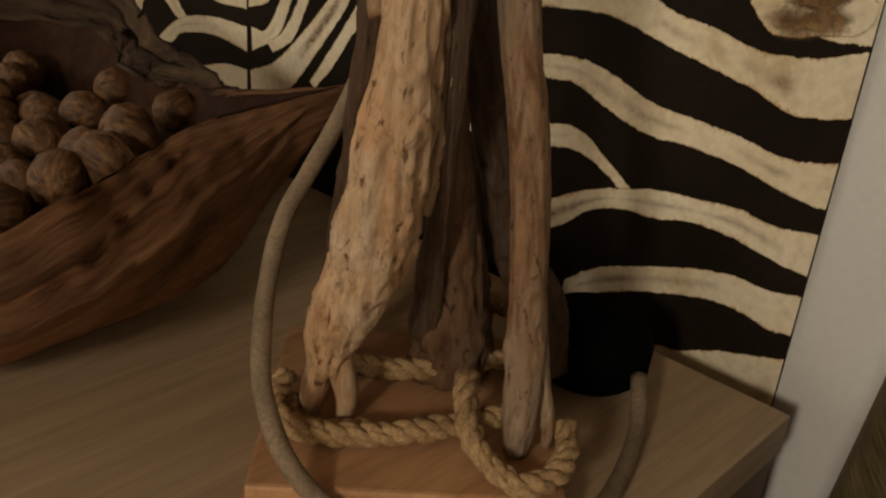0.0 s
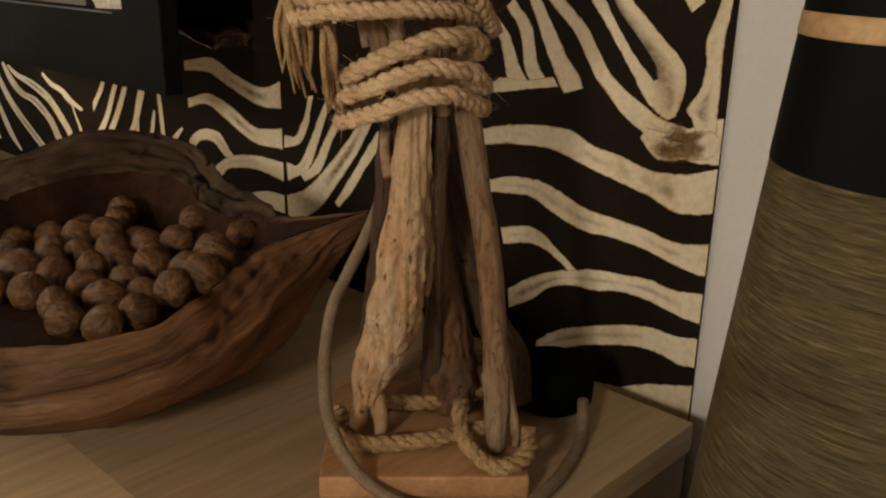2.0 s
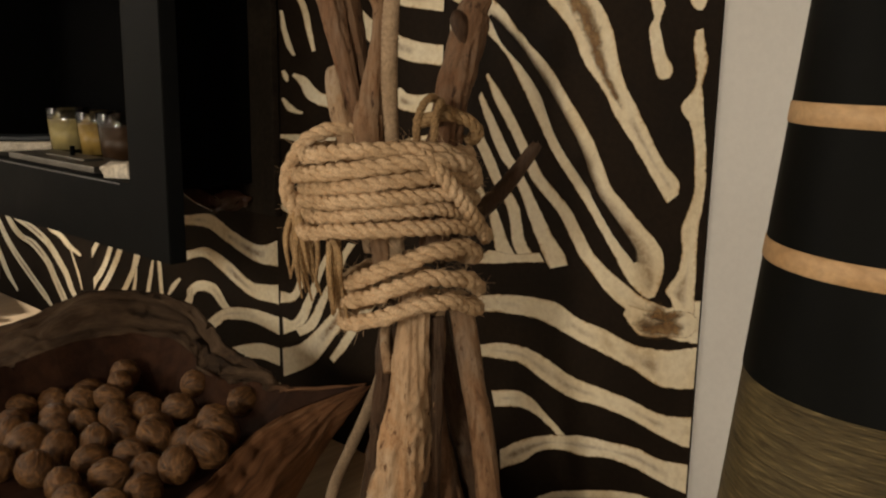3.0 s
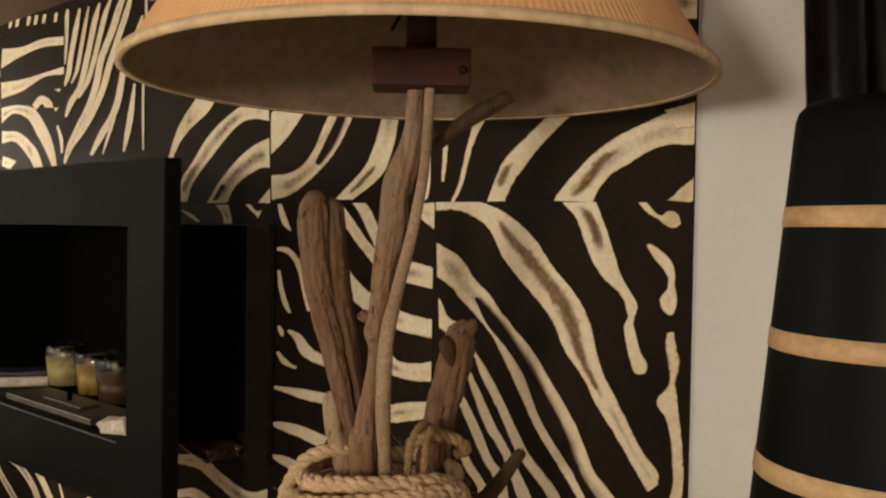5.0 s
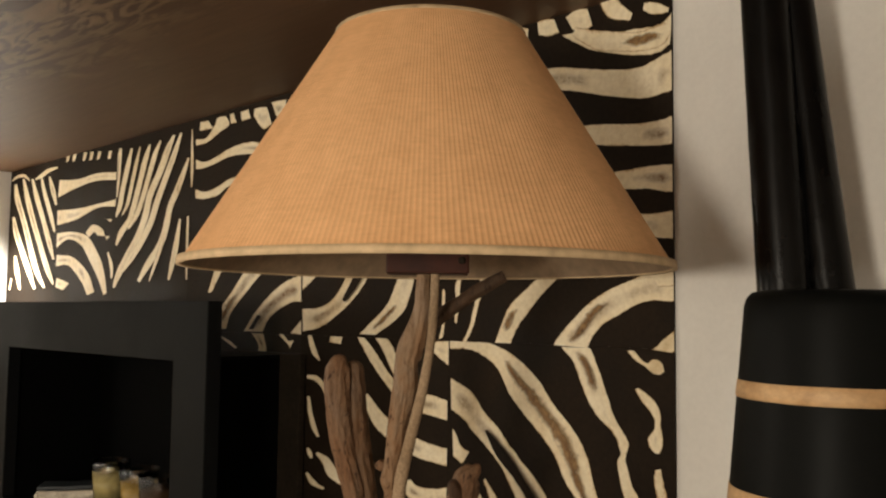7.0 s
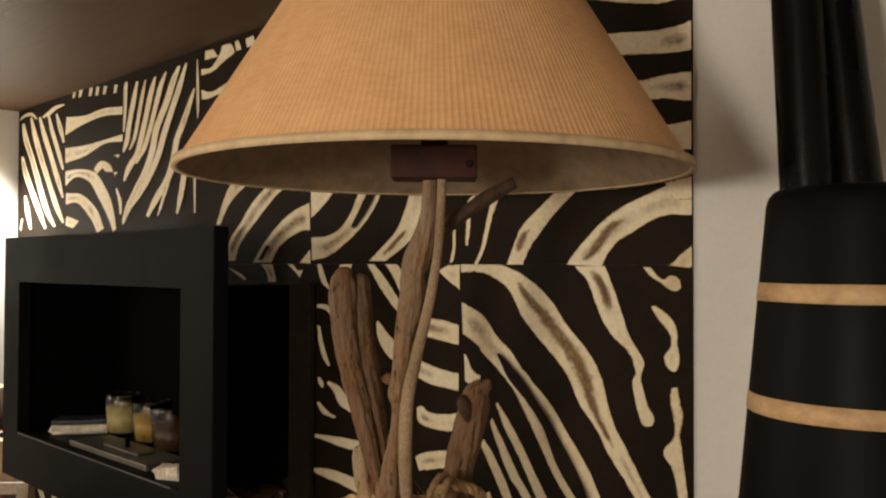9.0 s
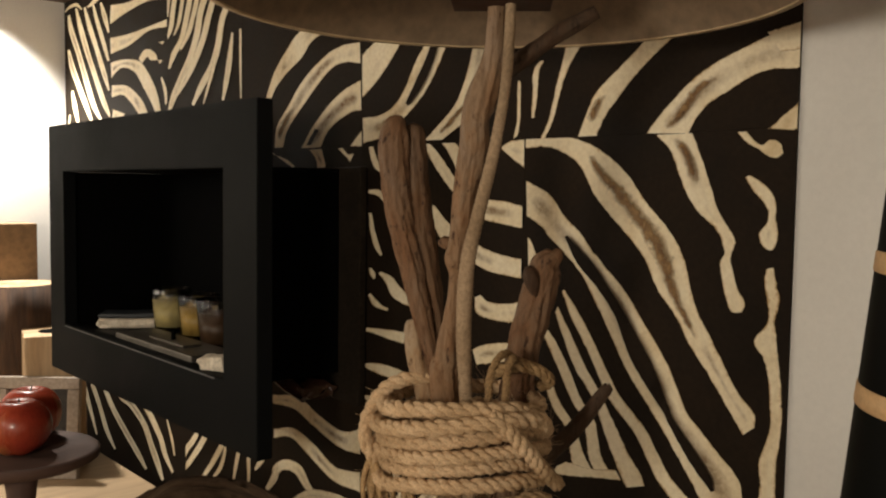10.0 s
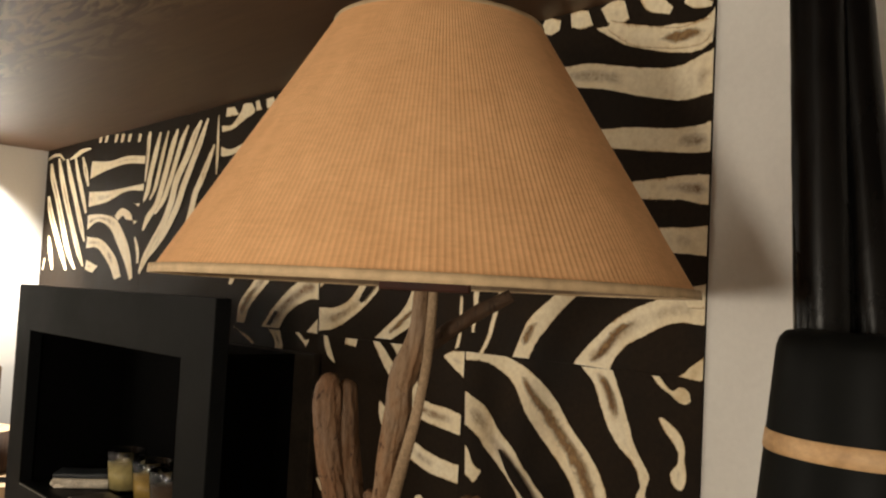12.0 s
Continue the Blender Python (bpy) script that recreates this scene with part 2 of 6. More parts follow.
def root_wood():
    """Old root timber: red-brown right flank, brightened as if lit, grey weathered ledges elsewhere, and dark lines
    along the grain (x).
    """
    m, nt, b = material("carved_root_wood", 0.8, 0, 0.15)
    tc = nt.nodes.new("ShaderNodeTexCoord")

    def along(sx, sy):
        mp = nt.nodes.new("ShaderNodeMapping")
        mp.inputs["Scale"].default_value = (sx, sy, 1)
        nt.links.new(tc.outputs["UV"], mp.inputs["Vector"])
        return mp.outputs["Vector"]

    patch = noise_tex(nt, along(0.5, 1.2), 12, 7, 0.62, 0.8)
    lines = noise_tex(nt, along(0.10, 1.0), 60, 8, 0.7, 0.9)
    fine = noise_tex(nt, along(0.25, 1.0), 240, 5, 0.65, 0.3)
    red = ramp(nt, patch, [(0.28, (0.088, 0.042, 0.022)), (0.44, (0.215, 0.104, 0.050)), (0.58, (0.30, 0.150, 0.073)), (0.76, (0.33, 0.215, 0.135))])
    grey = ramp(nt, patch, [(0.28, (0.026, 0.016, 0.010)), (0.44, (0.062, 0.039, 0.023)), (0.58, (0.105, 0.068, 0.041)), (0.76, (0.17, 0.125, 0.082))])
    sep = nt.nodes.new("ShaderNodeSeparateXYZ")
    nt.links.new(tc.outputs["UV"], sep.inputs[0])
    # Red wood by bearing; its extra brightness paints the lit flank into the colour.
    lit_red = nt.nodes.new("ShaderNodeMath")
    lit_red.operation = "MULTIPLY_ADD"
    nt.links.new(noise_tex(nt, along(1.5, 3.0), 4, 4, 0.6, 0.6), lit_red.inputs[0])
    lit_red.inputs[1].default_value = 0.30
    nt.links.new(sep.outputs[0], lit_red.inputs[2])
    c1 = mix(nt, grey, red, ramp(nt, lit_red.outputs[0], [(0.36, (0, 0, 0)), (0.54, (1, 1, 1)), (0.80, (1, 1, 1)), (0.92, (0, 0, 0))]))
    c2 = ramp(nt, lines, [(0.32, (0.55, 0.48, 0.44)), (0.48, (0.95, 0.93, 0.91)), (0.66, (1.15, 1.13, 1.1))])
    c3 = ramp(nt, fine, [(0.30, (0.68, 0.64, 0.60)), (0.55, (1, 1, 1))])
    nt.links.new(mix(nt, mix(nt, c1, c2, 1.0, "MULTIPLY"), c3, 1.0, "MULTIPLY"), b.inputs["Base Color"])
    first = bump(nt, b, fine, 0.6, 0.002)
    second = bump(nt, b, lines, 0.9, 0.006, first)
    bump(nt, b, patch, 0.5, 0.006, second)
    return m


DRIFT = driftwood("driftwood_tan", (0.47, 0.325, 0.195))
DRIFT_GREY = driftwood("driftwood_grey", (0.35, 0.25, 0.155))
# Darker woods; on side_twig and rear_branch shade is put into the colour.
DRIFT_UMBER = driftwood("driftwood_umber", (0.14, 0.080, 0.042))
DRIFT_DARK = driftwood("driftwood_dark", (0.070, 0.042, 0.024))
DRIFT_PALE = driftwood("driftwood_pale", (0.25, 0.162, 0.096))
DRIFT_BROWN = driftwood("driftwood_brown", (0.185, 0.108, 0.060))
ROPE = mottled("jute_rope", [(0.3, (0.43, 0.285, 0.15)), (0.5, (0.65, 0.45, 0.265)), (0.75, (0.82, 0.61, 0.395))], 24, 0.85, (1, 1, 1), 0.6, 700, stain=0.45, depth=0.0012, spec=0.15)
ROPE_OLD = mottled("old_jute_rope", [(0.3, (0.23, 0.14, 0.066)), (0.5, (0.43, 0.275, 0.132)), (0.75, (0.58, 0.39, 0.20))], 30, 0.85, (1, 1, 1), 0.6, 420, stain=0.5, depth=0.0015, spec=0.2)
TWINE = mottled("pale_twine", [(0.3, (0.26, 0.175, 0.10)), (0.7, (0.42, 0.30, 0.19))], 30, 0.85, (1, 1, 0.6), 0.3, 420, stain=0.35, spec=0.2)
CORD = mottled("woven_flex", [(0.3, (0.19, 0.13, 0.075)), (0.7, (0.33, 0.235, 0.145))], 40, 0.8, (1, 1, 1), 0.5, 500, stain=0.4)
BOWL = root_wood()
# Near-black inside: the shade in the bowl's hollow is put into the colour.
BOWL_IN_SHADED = mottled("shaded_hollow_wood", [(0.3, (0.018, 0.008, 0.005)), (0.7, (0.06, 0.026, 0.013))], 9, 0.8, (1, 1, 1), 0.6, 60, stain=0.4, depth=0.004, spec=0.1)
NUT = mottled("walnut_shell", [(0.30, (0.042, 0.017, 0.005)), (0.48, (0.150, 0.068, 0.022)), (0.70, (0.30, 0.150, 0.056))], 85, 0.5, (1, 1, 0.35), 1.0, 260, stain=0.6, depth=0.003, distort=1.6, spec=0.35)
BEIGE = mottled("bare_wood_band", [(0.3, (0.42, 0.24, 0.10)), (0.55, (0.60, 0.38, 0.19)), (0.8, (0.70, 0.48, 0.27))], 26, 0.55, (1, 1, 1.5), 0.2, 120, stain=0.25)
BRASS_CARD = mottled("red_brown_wood", [(0.3, (0.040, 0.011, 0.006)), (0.7, (0.070, 0.021, 0.011))], 18, 0.55, (1, 1, 1), 0.2, 60, spec=0.2)


def fibre():
    """Thin strands wound round the body in overlapping, slightly crossing courses, with glints along them painted as
    pale colour.
    """
    m, nt, b = material("wound_fibre", 0.5, 0, 0.4)
    lines = noise_tex(nt, coords(nt, (1.6, 1.6, 26.0), (0.020, 0.016, 0)), 24, 4, 0.65, 0.12)
    cross = noise_tex(nt, coords(nt, (0.8, 0.8, 20.0), (-0.09, -0.06, 0)), 17, 3, 0.6, 0.1)
    fine = noise_tex(nt, coords(nt, (0.6, 0.6, 16.0), (0.05, 0.03, 0)), 70, 4, 0.65, 0.2)
    patch = noise_tex(nt, coords(nt, (1, 1, 1.6)), 9, 4, 0.6)
    c1 = ramp(nt, lines, [(0.28, (0.034, 0.025, 0.011)), (0.43, (0.10, 0.078, 0.036)), (0.58, (0.155, 0.122, 0.058)), (0.74, (0.32, 0.25, 0.12))])
    c2 = ramp(nt, patch, [(0.35, (0.66, 0.62, 0.56)), (0.65, (1.0, 0.96, 0.9))])
    c3 = ramp(nt, cross, [(0.32, (0.62, 0.59, 0.55)), (0.46, (0.96, 0.95, 0.93)), (0.70, (1.16, 1.14, 1.1))])
    nt.links.new(mix(nt, mix(nt, c1, c2, 1.0, "MULTIPLY"), c3, 1.0, "MULTIPLY"), b.inputs["Base Color"])
    first = bump(nt, b, fine, 0.5, 0.001)
    second = bump(nt, b, cross, 0.5, 0.003, first)
    bump(nt, b, lines, 0.8, 0.004, second)
    return m


FIBRE = fibre()


def linen():
    """Shade cloth: fine upright ribs crossed by a looser weft."""
    m, nt, b = material("ribbed_linen", 0.85, 0, 0.2)
    tc = nt.nodes.new("ShaderNodeTexCoord")
    sep = nt.nodes.new("ShaderNodeSeparateXYZ")
    nt.links.new(tc.outputs["UV"], sep.inputs[0])

    def wave(sock, k):
        a = nt.nodes.new("ShaderNodeMath")
        a.operation = "MULTIPLY"
        nt.links.new(sock, a.inputs[0])
        a.inputs[1].default_value = k
        s = nt.nodes.new("ShaderNodeMath")
        s.operation = "SINE"
        nt.links.new(a.outputs[0], s.inputs[0])
        return s.outputs[0]

    ribs = wave(sep.outputs[0], 2 * math.pi * 290)
    weft = wave(sep.outputs[1], 2 * math.pi * 75)
    add = nt.nodes.new("ShaderNodeMath")
    add.operation = "MULTIPLY_ADD"
    nt.links.new(weft, add.inputs[0])
    add.inputs[1].default_value = 0.06
    nt.links.new(ribs, add.inputs[2])
    soft = noise_tex(nt, coords(nt), 6, 5, 0.6)
    col = ramp(nt, soft, [(0.3, (0.75, 0.425, 0.205)), (0.7, (0.83, 0.495, 0.255))])
    thread = ramp(nt, add.outputs[0], [(0.0, (0.915, 0.90, 0.88)), (0.9, (1.03, 1.025, 1.02))])
    nt.links.new(mix(nt, col, thread, 1.0, "MULTIPLY"), b.inputs["Base Color"])
    blot = ramp(nt, noise_tex(nt, coords(nt, (1, 1, 0.35)), 45, 5, 0.7, 0.4), [(0.32, (0.92, 0.90, 0.875)), (0.62, (1.03, 1.03, 1.02))])
    slub = ramp(nt, noise_tex(nt, coords(nt, (1, 1, 5)), 70, 3, 0.6), [(0.3, (0.93, 0.92, 0.90)), (0.6, (1.02, 1.02, 1.02))])
    cloth = mix(nt, mix(nt, col, thread, 1.0, "MULTIPLY"), mix(nt, blot, slub, 1.0, "MULTIPLY"), 1.0, "MULTIPLY")
    nt.links.new(cloth, b.inputs["Base Color"])
    bump(nt, b, add.outputs[0], 0.3, 0.0005)
    return m


LINEN = linen()
WAX = mottled("yellow_wax", [(0.3, (0.52, 0.41, 0.17)), (0.7, (0.62, 0.51, 0.24))], 20, 0.5)
WAX_HONEY = mottled("honey_wax", [(0.3, (0.40, 0.25, 0.06)), (0.7, (0.52, 0.35, 0.10))], 20, 0.5)
WAX_DARK = mottled("dark_brown_wax", [(0.3, (0.06, 0.030, 0.014)), (0.7, (0.11, 0.055, 0.024))], 20, 0.5)
STEEL = mottled("brushed_steel", [(0.3, (0.16, 0.145, 0.125)), (0.7, (0.24, 0.22, 0.19))], 12, 0.45, (8, 1, 1), 0.1, 200, 0.85, stain=0.2)
WORN_METAL = mottled("worn_metal", [(0.3, (0.04, 0.04, 0.042)), (0.7, (0.19, 0.19, 0.195))], 30, 0.4, (0.3, 1, 1), 0.1, 200, 0.6, stain=0.3)
STONE = mottled("pale_stone", [(0.3, (0.66, 0.56, 0.43)), (0.7, (0.88, 0.80, 0.66))], 60, 0.8, (1, 1, 1), 0.5, 200)
SLATE = mottled("dark_slate", [(0.3, (0.014, 0.018, 0.022)), (0.7, (0.03, 0.036, 0.042))], 40, 0.5, (1, 1, 1), 0.4, 200)
APPLE = mottled("apple_skin", [(0.3, (0.30, 0.025, 0.018)), (0.55, (0.42, 0.07, 0.03)), (0.72, (0.52, 0.24, 0.07))], 13, 0.25, (1, 1, 0.22), 0.05, 180, stain=0.2)
TRAY_WOOD = timber("stained_tray_wood", (0.075, 0.038, 0.027), (0.125, 0.068, 0.048), 0.75, 12)
LIGHT_WOOD = timber("pale_cut_wood", (0.48, 0.31, 0.16), (0.66, 0.47, 0.28), 0.6, 10, (1, 1, 0.1))
BARK = mottled("rough_bark", [(0.3, (0.036, 0.017, 0.008)), (0.55, (0.094, 0.046, 0.022)), (0.8, (0.158, 0.081, 0.039))], 30, 0.85, (1, 1, 0.12), 0.9, 120, stain=0.5, depth=0.006)
MDF = mottled("brown_board", [(0.3, (0.24, 0.145, 0.075)), (0.7, (0.30, 0.19, 0.10))], 6, 0.6)
GREY_FRAME = mottled("limed_frame_wood", [(0.3, (0.34, 0.27, 0.21)), (0.7, (0.46, 0.38, 0.31))], 30, 0.6, (1, 1, 1), 0.3, 150)
PHOTO = mottled("dark_photograph", [(0.3, (0.012, 0.010, 0.010)), (0.7, (0.05, 0.04, 0.035))], 9, 0.2)
RED_FOIL = mottled("dark_brown_wrapper", [(0.3, (0.040, 0.019, 0.012)), (0.7, (0.120, 0.058, 0.036))], 12, 0.22, (1, 1, 1), 0.5, 60)


def glass():
    """Thin clear glass: what is behind shows straight through, with a gloss over it."""
    m, nt, b = material("clear_glass", 0.04)
    clear = nt.nodes.new("ShaderNodeBsdfTransparent")
    clear.inputs["Color"].default_value = (0.93, 0.94, 0.91, 1)
    shine = nt.nodes.new("ShaderNodeBsdfGlossy")
    shine.inputs["Roughness"].default_value = 0.05
    fres = nt.nodes.new("ShaderNodeFresnel")
    fres.inputs["IOR"].default_value = 1.5
    both = nt.nodes.new("ShaderNodeMixShader")
    nt.links.new(fres.outputs[0], both.inputs[0])
    nt.links.new(clear.outputs[0], both.inputs[1])
    nt.links.new(shine.outputs[0], both.inputs[2])
    nt.links.new(both.outputs[0], nt.nodes["Material Output"].inputs["Surface"])
    return m


GLASS = glass()
TRIM = mottled("shade_binding", [(0.3, (0.58, 0.42, 0.24)), (0.7, (0.68, 0.50, 0.30))], 20, 0.8)
# The dimness inside the cone is put into the lining's colour.
LINING = mottled("dimmed_shade_lining", [(0.3, (0.235, 0.158, 0.094)), (0.7, (0.285, 0.198, 0.122))], 6, 0.7, bumps=0.1)


# ---- builders ----
def finish(bm, name, mat, smooth=True):
    bmesh.ops.recalc_face_normals(bm, faces=bm.faces[:])
    me = bpy.data.meshes.new(name)
    bm.to_mesh(me)
    bm.free()
    for p in me.polygons:
        p.use_smooth = smooth
    for m in mat if isinstance(mat, (list, tuple)) else [mat]:
        me.materials.append(m)
    return me


def part(name, bm, mat, parent, label="", smooth=True):
    """One mesh under a thing or a part."""
    ob = new(name, finish(bm, name, mat, smooth))
    ob.parent = parent
    if parent:
        ob.matrix_parent_inverse = Matrix.Identity(4)
    return tagged(ob, label)


def thing(name, label, category, at=(0, 0, 0), group="", kind=""):
    ob = new(name)
    ob.location = at
    return tagged(ob, label, category, group, kind)


def solid(name, bm, mat, label, category="", kind="", smooth=False, group=""):
    return tagged(new(name, finish(bm, name, mat, smooth)), label, category, group, kind)


def box(x0, x1, y0, y1, z0, z1, bevel=0.0, bm=None, m=None, segments=2):
    out = bm or bmesh.new()
    made = bmesh.ops.create_cube(out, size=1)["verts"]
    bmesh.ops.scale(out, vec=(x1 - x0, y1 - y0, z1 - z0), verts=made)
    bmesh.ops.translate(out, vec=((x0 + x1) / 2, (y0 + y1) / 2, (z0 + z1) / 2), verts=made)
    if bevel:
        edges = list({e for v in made for e in v.link_edges})
        bmesh.ops.bevel(out, geom=edges, offset=bevel, segments=segments, affect="EDGES", profile=0.6)
    if m is not None:
        bmesh.ops.transform(out, matrix=m, verts=out.verts[:])
    return out


def lathe(rows, sides=64, bm=None, closed=False, wobble=0.0, seed=0.0):
    """rows of (radius, z) turned about z; radius 0 closes an end."""
    out = bm or bmesh.new()
    rings = []
    for r, z in rows:
        if r <= 1e-6:
            rings.append([out.verts.new((0, 0, z))])
            continue
        ring = []
        for i in range(sides):
            a = 2 * math.pi * i / sides
            q = r * (1 + wobble * noise.noise((math.cos(a) * 2 + seed, math.sin(a) * 2, z * 30)))
            ring.append(out.verts.new((q * math.cos(a), q * math.sin(a), z)))
        rings.append(ring)
    for a, b in zip(rings, rings[1:]):
        for i in range(sides):
            j = (i + 1) % sides
            if len(a) == 1:
                out.faces.new((a[0], b[i], b[j]))
            elif len(b) == 1:
                out.faces.new((a[i], a[j], b[0]))
            else:
                out.faces.new((a[i], a[j], b[j], b[i]))
    return out


def glide(points, step):
    """Catmull-Rom through points of any length, resampled about every step metres of their first three values."""
    p = [Vector(q) for q in points]
    p = [p[0] * 2 - p[1]] + p + [p[-1] * 2 - p[-2]]
    out = []
    for a, b, c, d in zip(p, p[1:], p[2:], p[3:]):
        n = max(2, math.ceil((c.resized(3) - b.resized(3)).length / step)) if len(a) > 2 else 4
        for k in range(n):
            t = k / n
            out.append(0.5 * (2 * b + (c - a) * t + (2 * a - 5 * b + 4 * c - d) * t * t + (3 * b - 3 * c + d - a) * t ** 3))
    return out + [p[-2]]


def frames_along(path):
    side = None
    for i, q in enumerate(path):
        t = (path[min(i + 1, len(path) - 1)] - path[max(i - 1, 0)]).normalized()
        if side is None:
            side = t.orthogonal().normalized()
        side = (side - t * side.dot(t)).normalized()
        yield q, t, side, t.cross(side)


def tube(path, radii, sides=12, bm=None, rough=0.0, seed=0.0, ridge=0.0, flat=1.0, caps=True):
    """A round bar along a path; rough: uneven surface as a share of the radius; ridge: long grooves."""
    out = bm or bmesh.new()
    rings = []
    for i, (q, t, u, v) in enumerate(frames_along(path)):
        r, ring = radii[i], []
        for k in range(sides):
            a = 2 * math.pi * k / sides
            w = 1.0
            if ridge:
                w += ridge * (noise.noise((math.cos(a) * 2.2 + seed, math.sin(a) * 2.2, q.z * 3 + seed)))
                w += 0.5 * ridge * abs(math.sin(a * 3 + seed + q.z * 9)) - 0.25 * ridge
            if ridge > 0.25:
                w += 0.22 * noise.noise(q * 17 + Vector((math.cos(a) * 0.8 + seed, math.sin(a) * 0.8, 0)))
            if rough:
                w += rough * noise.noise(q * 38 + Vector((math.cos(a) * 1.4 + seed, math.sin(a) * 1.4, seed)))
            ring.append(out.verts.new(q + (u * math.cos(a) * flat + v * math.sin(a)) * r * w))
        rings.append(ring)
    for a, b in zip(rings, rings[1:]):
        for k in range(sides):
            out.faces.new((a[k], a[(k + 1) % sides], b[(k + 1) % sides], b[k]))
    if caps:
        for ring, q in ((rings[0], path[0]), (rings[-1], path[-1])):
            c = out.verts.new(q)
            for k in range(sides):
                out.faces.new((ring[k], ring[(k + 1) % sides], c))
    return out


def stick(points, sides=16, rough=0.18, ridge=0.25, seed=0.0, step=0.006, bm=None):
    """points of (x, y, z, radius)."""
    g = glide(points, step)
    return tube([q.resized(3) for q in g], [q[3] for q in g], sides, bm, rough, seed, ridge)


def limb(points, sides=48, seed=0.0, lumps=0.12, ridge=0.10, cracks=0.16, twist=6.0, step=0.003):
    """A weathered bough through (x, y, z, radius): slow swellings, twisting ridges, narrow open cracks and a few knots."""
    g = glide(points, step)
    dice = random.Random(seed * 7.3 + 1)
    run = [0.0]
    for p, q in zip(g, g[1:]):
        run.append(run[-1] + (q.resized(3) - p.resized(3)).length)
    knots = [(dice.uniform(0.08, 0.95) * run[-1], dice.uniform(0, 2 * math.pi), dice.uniform(0.5, 0.9)) for k in range(2 + int(run[-1] / 0.045))]
    out, rings = bmesh.new(), []
    path = [q.resized(3) for q in g]
    for i, (q, t, u, v) in enumerate(frames_along(path)):
        r, s, ring = g[i][3], run[i], []
        for k in range(sides):
            a = 2 * math.pi * k / sides
            b = a + s * twist
            ca, sa = math.cos(b), math.sin(b)
            w = 1 + lumps * noise.noise((ca * 1.3 + seed, sa * 1.3, s * 24)) + 0.6 * lumps * noise.noise((ca * 2.6 - seed, sa * 2.6, s * 60))
            w += ridge * noise.noise((ca * 3.4 + seed, sa * 3.4 + 5, s * 9))
            c = abs(noise.noise((ca * 2.7 + 3 * seed, sa * 2.7, s * 11)))
            w -= cracks * max(0.0, 1 - c / 0.055)
            c = abs(noise.noise((ca * 6 + seed, sa * 6 + 9, s * 34)))
            w -= 0.45 * cracks * max(0.0, 1 - c / 0.10)
            pit = noise.noise((ca * 5 + 2 * seed, sa * 5, s * 150))
            w -= 0.5 * cracks * max(0.0, pit - 0.38) * 3
            for ks, ka, kr in knots:
                da = (a - ka + math.pi) % (2 * math.pi) - math.pi
                e = ((s - ks) / (r * kr)) ** 2 + (da / kr) ** 2
                if e < 6:
                    w += 1.2 * lumps * (math.exp(-e) - 1.5 * math.exp(-e * 9))
            ring.append(out.verts.new(q + (u * math.cos(a) + v * math.sin(a)) * r * w))
        rings.append(ring)
    for a, b in zip(rings, rings[1:]):
        for k in range(sides):
            out.faces.new((a[k], a[(k + 1) % sides], b[(k + 1) % sides], b[k]))
    for ring, q in ((rings[0], path[0]), (rings[-1], path[-1])):
        c = out.verts.new(q)
        for k in range(sides):
            out.faces.new((ring[k], ring[(k + 1) % sides], c))
    return out


def rope(points, radius, pitch=None, step=0.0024, sides=6, yarns=3):
    """Three strands laid round one another, each spun the other way of three yarns."""
    out = bmesh.new()
    path = glide(points, step)
    pitch = pitch or radius * 4.0
    marks = list(frames_along(path))
    run, along = [0.0], 0.0
    for a, b in zip(path, path[1:]):
        along += (b - a).length
        run.append(along)
    for s in range(3):
        for y in range(yarns):
            strand, radii = [], []
            for (q, t, u, v), d in zip(marks, run):
                a = 2 * math.pi * (d / pitch + s / 3) + 0.5 * noise.noise((d * 40, s, radius * 900))
                c = 2 * math.pi * (-d / (pitch * 1.7) + y / yarns)
                swell = 1 + 0.10 * noise.noise(q * 55) + 0.07 * noise.noise(q * 170)
                spread = (u * math.cos(a) + v * math.sin(a)) * 0.40 + (u * math.cos(c) + v * math.sin(c)) * 0.20
                strand.append(q + spread * radius * swell)
                radii.append(radius * 0.43 * swell)
            tube(strand, radii, sides, out, 0.10, s * 3.1 + y)
    return out


# ---- the room ----
ZEBRA_END, ZTOP = -2.0, 1.985
SEAM = 1.538

floor = solid("floor", box(-2.1, 1.5, -3.4, 0.2, -0.05, 0.0), FLOOR, "brown wooden board floor of the room", "floor", "structure")
slope = box(-2.1, 1.5, -3.4, 0.2, 1.9655, 2.03)
for v in slope.verts:
    v.co.z += 0.008 * v.co.x
ceiling = solid("ceiling", slope, CEILING, "low brown plywood ceiling with dark grain", "ceiling", "structure")
wall_west = solid("wall_west", box(ZEBRA_END - 0.1, ZEBRA_END, -3.4, 0.0035, 0, ZTOP), WHITE_WALL, "white painted wall lit by a downlight", "wall", "structure")
wall_east = solid("wall_east", box(1.4, 1.5, -3.4, 0.0035, 0, ZTOP), WHITE_WALL, "plain white painted side wall", "wall", "structure")
wall_south = solid("wall_south", box(ZEBRA_END, 1.4, -3.4, -3.3, 0, ZTOP), WHITE_WALL, "plain white painted wall of the room", "wall", "structure")
wall_north = solid("wall_north", box(ZEBRA_END - 0.1, 1.5, 0.0035, 0.112, 0, ZTOP), WHITE_WALL, "white painted wall, mostly clad in zebra-print panels", "wall", "structure")

